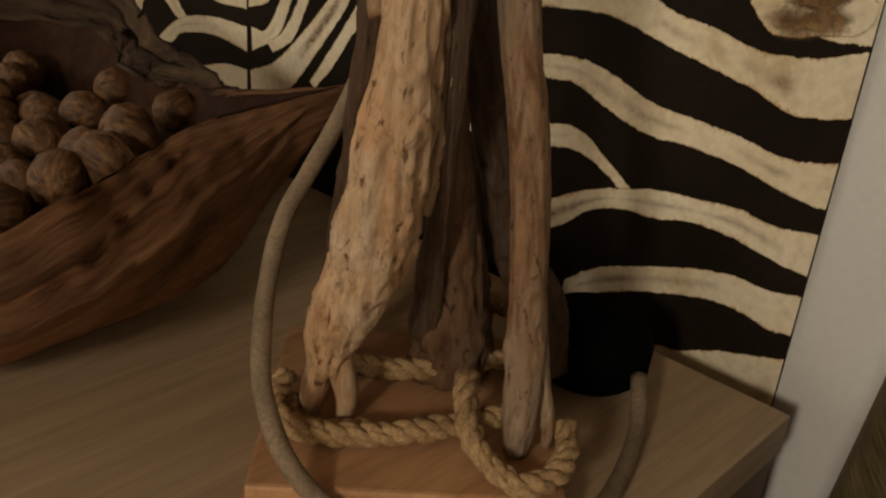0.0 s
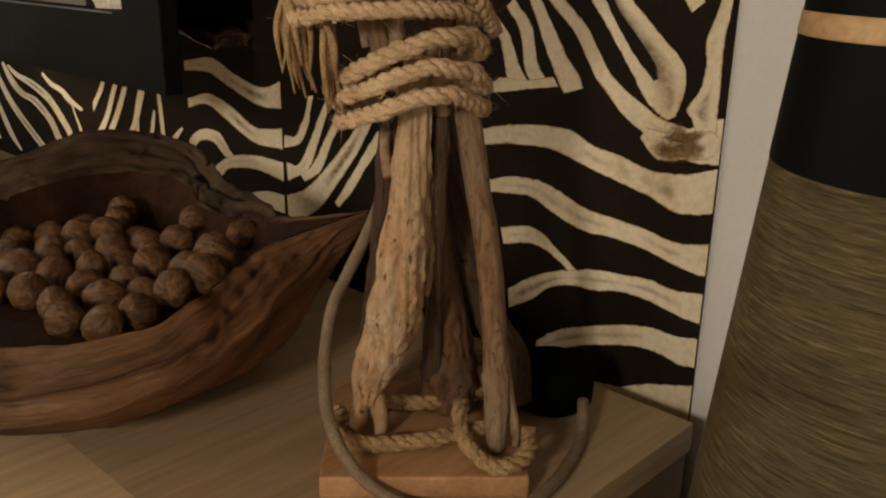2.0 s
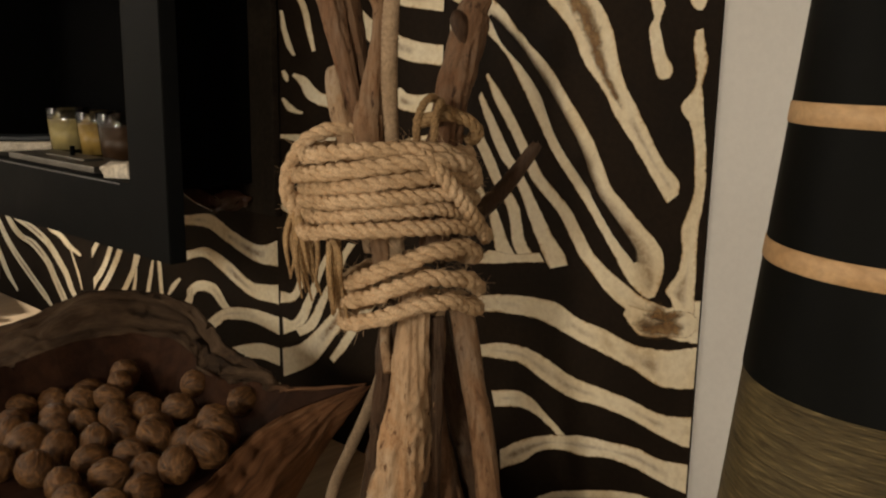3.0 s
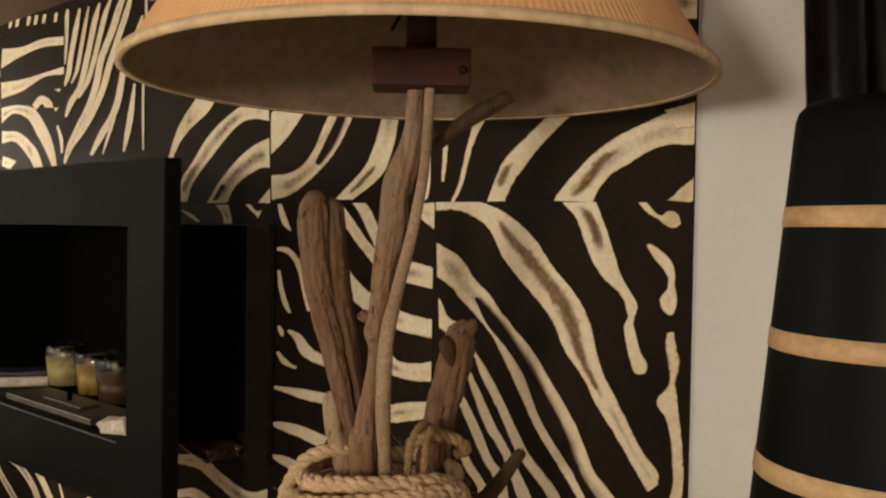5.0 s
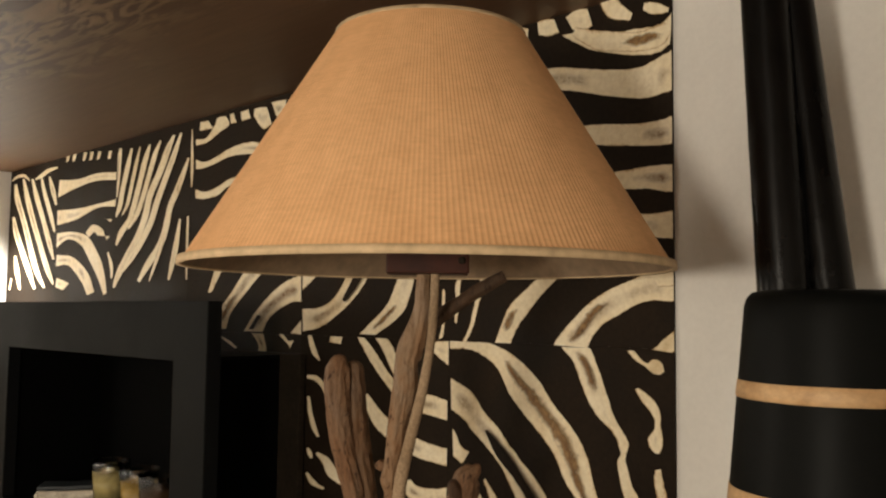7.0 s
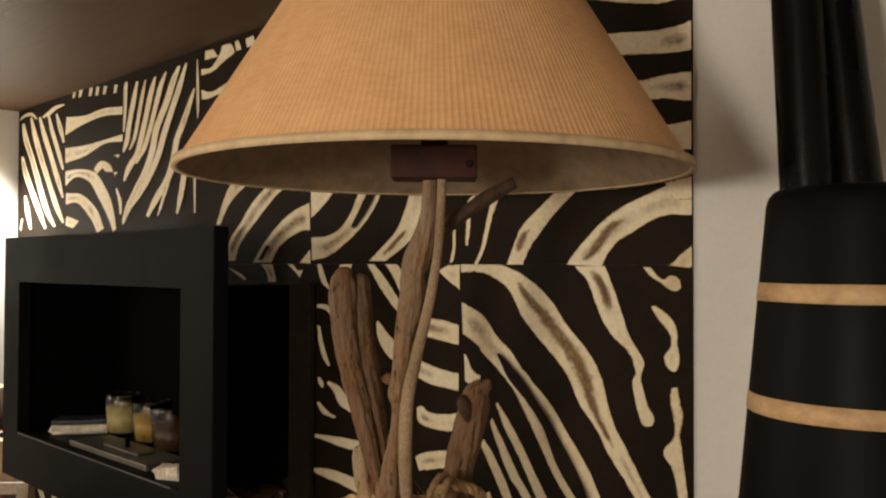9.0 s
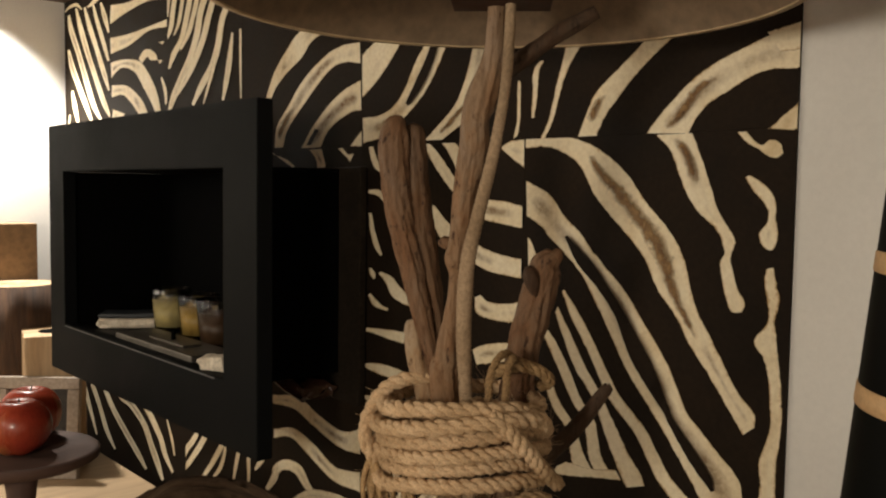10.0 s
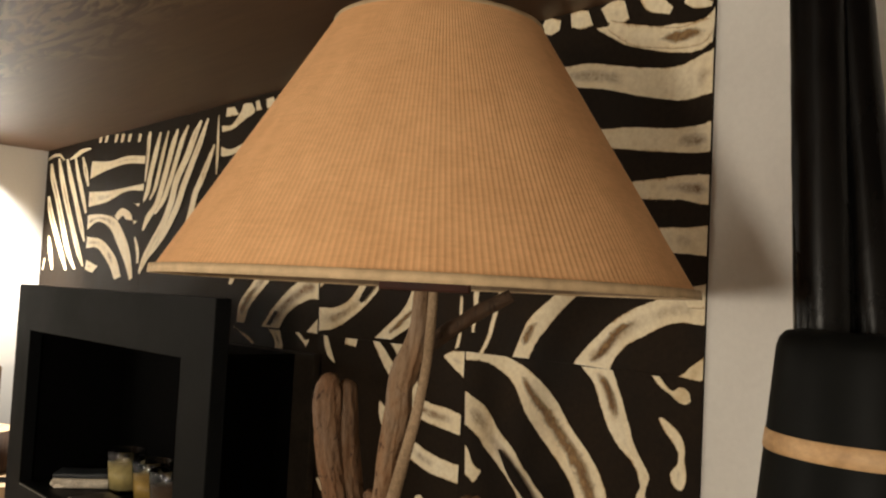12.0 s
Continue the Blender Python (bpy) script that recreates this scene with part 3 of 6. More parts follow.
# Panels of zebra print on thin board; the upper row is cut differently from the lower one.
UPPER = [(-0.692, 0.0), (-1.062, -0.692), (-1.375, -1.062), (-1.69, -1.375), (-2.0, -1.69)]
LOWER = [(-0.352, 0.0), (-0.690, -0.352), (-1.30, -0.690), (-2.0, -1.30)]
PANELS = [(a, b, SEAM, ZTOP) for a, b in UPPER] + [(a, b, 0.40, SEAM) for a, b in LOWER]
boards, brush = [], []
for x0, x1, z0, z1 in PANELS:
    g = 0.00006
    ob = part("zebra_panel", box(x0 + g, x1 - g, 0.0, 0.003, z0 + g, z1 - g, 0.00025, segments=1), HIDE_DARK, wall_north, "zebra-print wall panel, cream stripes on dark brown", False)
    boards.append(ob)
    brush.append({"cream": bmesh.new(), "tan": bmesh.new(), "dark": bmesh.new()})


def stroke(colour, *sections):
    """One brushed stripe. sections: millimetres of its middle (x, z) and of half its breadth (dx, dz)."""
    rows = glide([Vector(s) / 1000 for s in sections], 0.003)
    mx = sum(s[0] for s in sections) / len(sections) / 1000
    mz = sum(s[1] for s in sections) / len(sections) / 1000
    home = min(range(len(PANELS)), key=lambda i: max(PANELS[i][0] - mx, mx - PANELS[i][1], 0) + max(PANELS[i][2] - mz, mz - PANELS[i][3], 0))
    bm = brush[home][colour]
    tally[0] += 1
    wide = 1.55 if colour == "tan" else 1.0
    y = {"cream": -0.0004, "dark": -0.0052, "tan": -0.0024}[colour] - 1.2e-5 * tally[0]
    x0, x1, z0, z1 = PANELS[home]
    last = None
    fade = bm.verts.layers.float.get("fade") or bm.verts.layers.float.new("fade")
    for n, q in enumerate(rows):
        ring = []
        out = Vector((q[2], q[3]))
        out = out.normalized() if out.length > 1e-6 else Vector((1, 0))
        taper = min(1.0, n / 7, (len(rows) - 1 - n) / 7)
        room = -min(0.0045, 0.55 * math.hypot(q[2], q[3]))
        mid = 1.3 + 0.6 * taper * min(1.0, max(0.0, (math.hypot(q[2], q[3]) - 0.0065) / 0.008))
        spread = ((-1, 0.0011, 0.0), (-1, -0.0010, 0.85), (-1, room, 1.25), (0, 0, mid), (1, room, 1.25), (1, -0.0010, 0.85), (1, 0.0011, 0.0)) if colour == "cream" else ((-1, 0, 0.0), (0, 0, taper), (1, 0, 0.0))
        for side, past, weight in spread:
            p = Vector((q[0] + side * q[2] * wide, q[1] + side * q[3] * wide)) + out * side * past
            if side:
                p += out * side * (0.0009 * noise.noise((p.x * 130, p.y * 130, side)) + 0.0005 * noise.noise((p.x * 420, p.y * 420, side)))
            v = bm.verts.new((max(min(p.x, x1), x0), y, max(min(p.y, z1), 0.4)))
            v[fade] = weight
            ring.append(v)
        if last:
            for k in range(len(ring) - 1):
                bm.faces.new((last[k], last[k + 1], ring[k + 1], ring[k]))
        last = ring


tally = [0]
cream, tan, dark = "cream", "tan", "dark"
stroke(cream, (-347, 1465, -1, 22), (-315, 1450, 7, 19), (-295, 1430, 10, 14), (-272, 1413, 11, 13), (-246, 1388, 9, 13), (-220, 1362, 24, 3), (-199, 1334, 26, 3), (-179, 1306, 28, 4), (-160, 1278, 28, 5), (-134, 1240, 23, 3), (-121, 1226, 24, 3), (-96, 1200, 26, 5), (-74, 1175, 27, 8), (-64, 1154, 21, 9), (-57, 1138, 11, 6), (-55, 1130, 4, 2))
stroke(dark, (-278, 1421, 2, 1), (-249, 1391, 11, 1), (-219, 1362, 8, 1), (-195, 1334, 8, 1), (-178, 1306, 11, 2), (-160, 1279, 12, 2), (-133, 1240, 5, 1), (-123, 1226, 5, 1), (-100, 1199, 7, 2), (-82, 1179, 6, 2), (-73, 1166, 2, 1))
stroke(cream, (-284, 1355, 2, 1), (-264, 1326, 7, 2), (-243, 1297, 7, 2), (-224, 1268, 7, 2), (-205, 1240, 8, 3), (-171, 1211, 8, 3), (-156, 1191, 8, 3), (-137, 1164, 8, 4), (-117, 1147, 9, 5), (-101, 1135, 10, 7), (-78, 1122, 8, 9), (-56, 1115, 3, 11), (-34, 1108, 1, 16), (-6, 1114, 0, 22), (4, 1116, 0, 22))
stroke(cream, (-294, 1331, 2, 4), (-271, 1292, 7, 2), (-253, 1263, 8, 2), (-230, 1236, 7, 2), (-196, 1179, 11, 3), (-179, 1155, 13, 5), (-172, 1144, 12, 4))
stroke(cream, (-310, 1300, 3, 5), (-299, 1287, 7, 2), (-279, 1258, 8, 2), (-261, 1228, 7, 3), (-240, 1204, 8, 3), (-230, 1165, 9, 3), (-214, 1145, 12, 2))
stroke(cream, (-302, 1233, 5, 4), (-288, 1211, 7, 3), (-269, 1192, 7, 3), (-256, 1159, 10, 4), (-242, 1138, 14, 3))
stroke(cream, (-22, 1401, 4, 1), (-21, 1386, 6, 1), (-17, 1367, 6, 2), (-19, 1348, 4, 1), (-24, 1329, 12, 2), (-18, 1314, 8, 1), (-14, 1297, 6, 2), (-11, 1271, 6, 2), (-10, 1244, 6, 2), (-17, 1209, 9, 1), (-16, 1188, 8, 1), (-17, 1162, 10, 1), (-23, 1143, 16, 1), (-19, 1131, 13, 0), (-15, 1117, 9, 1))
stroke(cream, (-350, 1533, 0, 6), (-312, 1533, -1, 6), (-276, 1526, 4, 10), (-247, 1512, 15, 9), (-223, 1490, 27, 5), (-209, 1472, 30, 3), (-190, 1452, 29, 3), (-165, 1429, 27, 4), (-144, 1403, 25, 2), (-130, 1370, 21, 1), (-112, 1343, 14, 2), (-96, 1318, 14, 3), (-77, 1292, 11, 3), (-60, 1268, 10, 3), (-43, 1249, 10, 6), (-38, 1236, 6, 5))
stroke(tan, (-251, 1520, 3, 2), (-229, 1494, 6, 2), (-205, 1473, 11, 1), (-188, 1456, 12, 1), (-162, 1430, 11, 2), (-143, 1403, 9, 2), (-132, 1372, 6, 1), (-116, 1345, 4, 1), (-99, 1319, 3, 1))
stroke(cream, (-326, 1213, 2, 7), (-315, 1198, 3, 2), (-303, 1188, 4, -1))
stroke(cream, (-291, 1134, 4, 6), (-269, 1140, -2, 8), (-235, 1144, -6, 4), (-196, 1151, -4, 5))
stroke(cream, (-136, 1536, 22, 0), (-122, 1518, 17, 0), (-111, 1492, 16, 1), (-102, 1472, 15, 1), (-90, 1453, 11, 1), (-75, 1438, 7, 1), (-67, 1424, 7, 1), (-68, 1412, 4, 0), (-70, 1403, 6, 1), (-63, 1375, 7, 3), (-55, 1360, 8, 4), (-54, 1354, 4, 1))
stroke(tan, (-136, 1534, 5, 0), (-119, 1517, 5, 1), (-110, 1495, 6, 1), (-105, 1479, 3, 1))
stroke(cream, (-57, 1535, 5, 0), (-47, 1525, 3, 2), (-36, 1519, 1, 2), (-28, 1518, 0, 8), (-19, 1517, -1, 8), (-14, 1517, -1, 4))
stroke(cream, (-49, 1491, 3, 1), (-35, 1478, 6, 3), (-24, 1465, 5, 3), (-22, 1449, 4, 1), (-25, 1435, 10, 1), (-24, 1424, 7, 1), (-23, 1419, 3, 0))
stroke(tan, (-62, 1112, 3, 1), (-59, 1104, 6, 2))
stroke(tan, (-38, 1109, 3, 1), (-37, 1101, 4, 2))
stroke(tan, (-17, 1109, 3, 1), (-17, 1104, 4, 5))
stroke(cream, (-144, 1537, 26, -1), (-134, 1552, 25, 0), (-115, 1570, 21, -4), (-93, 1585, 20, -8), (-68, 1598, 19, -9), (-46, 1605, 17, -11), (-21, 1610, 11, -17), (4, 1615, 1, -22))
stroke(tan, (-146, 1539, 7, 0), (-131, 1552, 6, 0), (-117, 1569, 5, -2), (-104, 1583, 4, -3), (-82, 1593, 4, -2))
stroke(cream, (-29, 1537, 1, 0), (-12, 1542, -2, 7), (5, 1549, 0, 14))
stroke(cream, (-253, 1538, 14, 0), (-242, 1561, 12, -5), (-228, 1581, 15, -5), (-208, 1600, 17, -1), (-183, 1620, 13, -3), (-154, 1641, 14, -3), (-126, 1654, 12, -4))
stroke(tan, (-252, 1542, 6, 0), (-241, 1569, 5, -2), (-225, 1587, 4, -1))
stroke(cream, (-322, 1538, 4, 0), (-309, 1561, 4, 0), (-297, 1601, 4, -2), (-287, 1626, 6, -2), (-275, 1646, 12, -1), (-265, 1656, 14, -3))
stroke(cream, (-339, 1564, 3, 0), (-336, 1592, 4, 0), (-335, 1619, 5, 0), (-326, 1632, 4, 0))
stroke(cream, (-368, 1541, 4, 2), (-363, 1563, 3, 0), (-363, 1587, 3, 0), (-363, 1611, 2, 0))
stroke(cream, (-693, 1644, -2, 31), (-660, 1665, -15, 22), (-622, 1693, -26, 6), (-589, 1714, -28, 5))
stroke(cream, (-689, 1563, 1, -19), (-645, 1568, 4, -16), (-603, 1586, 12, -9), (-571, 1611, 18, -8), (-545, 1644, 23, -8), (-521, 1676, 23, -3), (-500, 1697, 25, -4))
stroke(dark, (-578, 1595, 4, -2), (-551, 1624, 9, -2), (-530, 1655, 8, -1), (-519, 1676, 7, -1))
stroke(cream, (-525, 1543, 19, 0), (-490, 1564, 23, -1), (-461, 1587, 20, -3), (-443, 1622, 18, -2), (-431, 1663, 16, -2), (-418, 1688, 15, -2))
stroke(tan, (-513, 1548, 5, 0), (-485, 1569, 6, -1), (-452, 1594, 4, -1))
stroke(cream, (-979, 1612, 7, 0), (-958, 1645, 10, -2), (-934, 1671, 10, -6), (-916, 1683, 14, -1))
stroke(cream, (-968, 1636, 7, 0), (-931, 1671, 18, -4), (-889, 1697, 26, -7), (-857, 1721, 25, -7), (-821, 1732, 28, -8))
stroke(cream, (-934, 1544, 14, 0), (-922, 1577, 18, -3), (-881, 1612, 21, -3), (-841, 1644, 21, -6), (-790, 1673, 16, -8), (-745, 1684, 8, -13), (-698, 1682, 1, -16))
stroke(tan, (-933, 1551, 5, 0), (-919, 1578, 8, -2), (-882, 1613, 7, -2))
stroke(cream, (-833, 1541, 29, 0), (-807, 1569, 22, -5), (-770, 1593, 17, -11), (-731, 1610, 12, -17), (-695, 1617, 1, -23))
stroke(dark, (-832, 1545, 7, 0), (-808, 1570, 6, -1))
stroke(cream, (-722, 1540, 1, 0), (-692, 1551, 1, -12))
stroke(cream, (-957, 1536, 5, -3), (-911, 1521, 4, 2), (-885, 1510, 4, 1))
stroke(cream, (-821, 1540, 19, 0), (-804, 1518, 14, -4), (-802, 1506, 12, 0))
stroke(cream, (-749, 1538, 7, 0), (-728, 1525, 2, 3), (-717, 1522, 5, 7))
stroke(cream, (-391, 1529, 1, 2), (-371, 1525, -2, 12), (-351, 1520, -1, 18))
stroke(cream, (-342, 1397, 1, -19), (-335, 1393, 2, -18), (-326, 1383, 1, -12), (-313, 1386, -1, -2))
stroke(cream, (-952, 1098, 0, 8), (-875, 1106, 5, 12), (-815, 1088, 8, 11), (-743, 1072, 4, 14), (-687, 1080, 2, 21))
stroke(cream, (-948, 1037, 0, 8), (-886, 1051, 5, 9), (-825, 1034, 9, 11), (-760, 1011, 4, 12), (-687, 1015, 0, 16))
stroke(cream, (-980, 920, 4, 0), (-947, 953, 8, -1), (-940, 973, 11, -3), (-917, 987, 2, -9), (-889, 992, -5, -10), (-865, 989, -9, -9), (-840, 970, -8, -6), (-822, 961, -7, -4))
stroke(cream, (-893, 917, 9, -5), (-863, 938, 8, -7), (-829, 956, 0, -10), (-762, 967, 3, -11), (-686, 964, 0, -15))
stroke(cream, (-818, 898, 2, -2), (-780, 903, -4, -13), (-734, 913, -4, -14), (-685, 914, 0, -15))
stroke(cream, (-730, 854, 1, -4), (-685, 866, 0, -8))
stroke(cream, (-685, 1012, -1, -10), (-653, 1019, 5, -5), (-635, 1043, 8, -1), (-627, 1062, 6, 1), (-619, 1087, 6, 1))
stroke(cream, (-680, 967, 1, -14), (-641, 981, 11, -2), (-615, 1021, 9, -1), (-593, 1062, 8, 1), (-574, 1092, 7, 1), (-554, 1116, 7, 0))
stroke(cream, (-644, 964, 6, -5), (-610, 985, 9, -3), (-581, 1030, 8, -1), (-555, 1067, 9, 1), (-539, 1096, 8, 1), (-520, 1120, 8, 0))
stroke(cream, (-682, 907, 1, -23), (-624, 935, 14, -13), (-579, 976, 12, -10), (-539, 1019, 14, -4), (-517, 1046, 15, 1), (-499, 1072, 12, -1), (-484, 1093, 13, 0))
stroke(cream, (-566, 938, 5, -3), (-541, 966, 7, -3), (-514, 1001, 7, -3), (-489, 1032, 9, -2), (-471, 1055, 9, -2))
stroke(cream, (-297, 1076, -2, 9), (-258, 1085, -1, 11), (-209, 1090, -1, 12), (-175, 1088, 3, 14), (-141, 1077, -1, 13), (-105, 1070, -1, 14), (-71, 1062, -2, 14), (-46, 1057, -4, 19), (-22, 1060, -4, 20), (-3, 1066, 0, 22), (4, 1068, 0, 22))
stroke(cream, (-285, 1019, -2, 7), (-254, 1026, -1, 10), (-220, 1029, 0, 11), (-187, 1020, 1, 14), (-149, 1008, 0, 13), (-112, 1006, 0, 11), (-73, 1003, -3, 11), (-40, 996, -3, 12), (-20, 995, 0, 14), (-3, 997, 1, 17), (4, 998, 1, 17))
stroke(cream, (-261, 963, -3, 10), (-223, 973, -2, 10), (-199, 970, -2, 9), (-181, 960, 0, 6), (-164, 950, 1, 5), (-150, 942, 1, 4))
stroke(cream, (-247, 887, -1, 12), (-214, 909, -1, 14), (-186, 927, 3, 11), (-158, 937, 0, 9), (-129, 942, -1, 12), (-93, 948, 0, 10), (-58, 949, -1, 12), (-27, 944, -3, 13), (-4, 945, 0, 16), (4, 945, 0, 16))
stroke(cream, (-203, 836, 1, 10), (-167, 859, -7, 9), (-133, 874, -10, 8), (-81, 891, -8, 10), (-49, 896, -4, 13), (-22, 893, -4, 15), (-4, 896, 0, 16), (4, 897, 0, 16))
stroke(cream, (-127, 809, -2, 13), (-88, 806, 1, 22), (-46, 818, -4, 26), (-1, 830, -2, 29), (4, 831, -2, 29))
stroke(cream, (-341, 944, 2, -6), (-331, 951, 2, -2), (-322, 961, 1, -3))
stroke(cream, (-372, 1028, 2, 16), (-366, 1024, 5, 27), (-360, 1020, 2, 28), (-358, 994, 2, 5))
stroke(cream, (-349, 1028, 1, 3), (-344, 1025, 0, 10), (-337, 1026, -1, 5))
stroke(cream, (-348, 989, 0, 2), (-342, 988, 0, 7), (-333, 991, 0, 2))
stroke(cream, (-241, 1955, 4, 8), (-225, 1952, 2, 10), (-212, 1951, 1, 6))
stroke(cream, (-195, 1954, -1, 9), (-181, 1952, -3, 12), (-165, 1951, -4, 10))
stroke(cream, (-145, 1950, -5, 9), (-129, 1950, -5, 15), (-113, 1950, -4, 12))
stroke(cream, (-154, 1935, -2, 2), (-114, 1922, 1, 12), (-84, 1912, 3, 12), (-49, 1905, 1, 16), (-17, 1903, 2, 17), (0, 1912, 2, 19))
stroke(tan, (-62, 1912, 3, 0), (-62, 1903, 4, 1))
stroke(tan, (-34, 1907, 3, 0), (-35, 1898, 3, 1))
stroke(tan, (-14, 1908, 3, 0), (-14, 1900, 3, 1))
stroke(cream, (-205, 1885, -5, 13), (-181, 1882, -11, 15), (-146, 1877, -13, 18), (-105, 1866, -12, 19), (-60, 1856, -19, 21), (-33, 1854, -13, 19), (-13, 1858, -6, 21), (3, 1863, 0, 24))
stroke(cream, (-167, 1806, -5, 12), (-126, 1801, -13, 13), (-87, 1797, -12, 15), (-40, 1791, -15, 15), (-12, 1790, -7, 15), (3, 1792, 0, 16))
stroke(cream, (-111, 1741, 0, 9), (-77, 1739, -4, 11), (-39, 1739, -2, 13), (-17, 1737, -1, 15), (5, 1734, -1, 17))
stroke(cream, (-71, 1683, -1, 13), (-40, 1682, -9, 14), (-13, 1681, -2, 15), (5, 1681, 0, 17))
stroke(cream, (-26, 1620, -7, 10), (5, 1623, 0, 13))
stroke(cream, (-1685, 1875, 3, 22), (-1585, 1878, 8, 11), (-1479, 1884, 7, 9), (-1381, 1877, 0, 9))
stroke(cream, (-1686, 1803, -1, 19), (-1575, 1805, 0, 13), (-1465, 1816, 4, 5), (-1379, 1816, 0, 8))
stroke(cream, (-1684, 1746, -1, 18), (-1614, 1755, 8, 9), (-1534, 1740, 15, 10), (-1477, 1698, 19, 10), (-1437, 1656, 14, 9), (-1413, 1613, 8, 3))
stroke(cream, (-1516, 1751, 9, -6), (-1483, 1765, 6, -9), (-1449, 1754, -10, -7), (-1408, 1738, 8, 4))
stroke(cream, (-1681, 1697, 1, 14), (-1599, 1692, 11, 10), (-1522, 1653, 18, 9), (-1485, 1614, 18, 4))
stroke(cream, (-1678, 1643, 3, 12), (-1619, 1632, 16, 8))
stroke(cream, (-1424, 1783, 4, -2), (-1396, 1777, 4, 4))
stroke(cream, (-1407, 1706, 3, 2), (-1388, 1675, 7, 3), (-1384, 1648, 5, 1))
stroke(cream, (-1642, 1939, 8, 0), (-1634, 1959, 10, -1))
stroke(cream, (-1606, 1936, 8, 0), (-1598, 1956, 10, -1))
stroke(cream, (-1549, 1931, 8, 0), (-1542, 1950, 9, -1))
stroke(cream, (-1513, 1928, 8, 0), (-1506, 1947, 9, -1))
stroke(cream, (-1474, 1925, 7, 0), (-1467, 1943, 9, -1))
stroke(cream, (-1419, 1920, 7, 0), (-1413, 1938, 8, -1))
stroke(cream, (-1032, 1940, 1, 9), (-993, 1939, -9, 9))
stroke(cream, (-1045, 1910, -1, 6), (-1005, 1910, -2, 5), (-968, 1928, -9, 9), (-949, 1938, -19, 11), (-933, 1940, -6, 7))
stroke(cream, (-924, 1939, -2, 9), (-909, 1940, -6, 10))
stroke(cream, (-888, 1939, -2, 9), (-861, 1940, -4, 9))
stroke(cream, (-846, 1940, 1, 7), (-818, 1926, -1, 20), (-798, 1927, -8, 17))
stroke(cream, (-791, 1948, -2, 3), (-772, 1936, 3, 14), (-751, 1937, 3, 12))
stroke(cream, (-1043, 1866, -1, 10), (-1012, 1861, 2, 6), (-972, 1866, 3, 7), (-925, 1875, 1, 8), (-870, 1877, 1, 11), (-815, 1868, -5, 12), (-751, 1846, -1, 11))
stroke(cream, (-1041, 1807, -1, 9), (-1004, 1801, 0, 7), (-959, 1806, 1, 9), (-922, 1818, 1, 7), (-869, 1822, 0, 8))
stroke(tan, (-65, 1110, 2, -8), (-45, 1114, 1, -12), (-24, 1115, 1, -12))
stroke(cream, (-1046, 1075, -4, -1), (-1042, 1027, -7, -1), (-1038, 975, -7, -1), (-1037, 940, -6, -1), (-1040, 905, -3, -1))
stroke(cream, (-1062, 1010, -4, 0), (-1072, 982, -7, -1), (-1086, 945, -7, -1), (-1096, 912, -4, -1))
stroke(cream, (-1080, 1075, -5, 0), (-1107, 1032, -12, 0), (-1132, 985, -10, 0), (-1162, 948, -9, 1), (-1192, 916, -8, 1), (-1240, 872, -4, 1))
stroke(cream, (-1124, 985, -4, -1), (-1134, 950, -7, -1), (-1152, 921, -7, 1), (-1182, 895, -3, 0))
stroke(cream, (-1135, 1075, -4, 0), (-1169, 1031, -9, 0), (-1203, 984, -10, 1), (-1238, 946, -10, 1), (-1284, 903, -9, 1), (-1322, 871, -4, 1))
stroke(cream, (-1170, 1080, -4, 0), (-1206, 1031, -9, 0), (-1240, 982, -9, 1), (-1266, 953, -10, 1), (-1304, 920, -12, 0), (-1326, 880, -6, -1))
stroke(cream, (-1222, 1075, -4, 0), (-1257, 1028, -9, 0), (-1281, 1004, -9, 0), (-1312, 975, -9, 1), (-1340, 950, -4, 1))
stroke(cream, (-971, 992, -3, 1), (-994, 974, -7, 2), (-1014, 954, -3, 1))
stroke(cream, (-936, 983, -3, 0), (-950, 955, -8, 0), (-973, 930, -3, 1))
stroke(cream, (-1520, 1030, -3, -3), (-1481, 1012, -7, -5), (-1434, 1003, -9, -5), (-1400, 987, -10, -5), (-1348, 974, -4, -3))
stroke(cream, (-1700, 1030, -4, -3), (-1657, 1014, -8, -5), (-1586, 1003, -11, -7), (-1517, 985, -13, -7), (-1482, 968, -13, -6), (-1424, 925, -12, -5), (-1400, 892, -11, -4), (-1362, 862, -4, -3))
stroke(cream, (-1728, 1034, -6, -3), (-1690, 1000, -12, -6), (-1640, 975, -12, -6), (-1577, 966, -12, -7), (-1510, 936, -13, -6), (-1475, 900, -13, -6), (-1440, 864, -13, -6), (-1413, 832, -6, -3))
stroke(cream, (-1790, 1030, -6, -3), (-1732, 968, -13, -5), (-1680, 930, -13, -6), (-1612, 894, -13, -6), (-1547, 861, -12, -6), (-1500, 835, -5, -3))
stroke(cream, (-1870, 1030, -5, -2), (-1826, 974, -12, -4), (-1777, 925, -12, -4), (-1735, 876, -12, -5), (-1682, 839, -5, -2))
stroke(cream, (-1935, 1030, -5, -2), (-1890, 970, -11, -4), (-1845, 910, -11, -4), (-1800, 850, -5, -2))
stroke(cream, (-1396, 985, -2, -1), (-1379, 955, -4, -2), (-1365, 933, -6, -2), (-1353, 901, -3, -1))
stroke(cream, (-1962, 1912, -9, 0), (-1944, 1870, -18, 0), (-1894, 1807, -17, 0), (-1846, 1739, -17, -1), (-1796, 1672, -16, -1), (-1746, 1631, -7, -1))
stroke(cream, (-1908, 1922, -7, 0), (-1879, 1870, -17, 1), (-1836, 1808, -17, 0), (-1789, 1748, -16, 0), (-1730, 1675, -15, -1), (-1692, 1638, -7, 0))
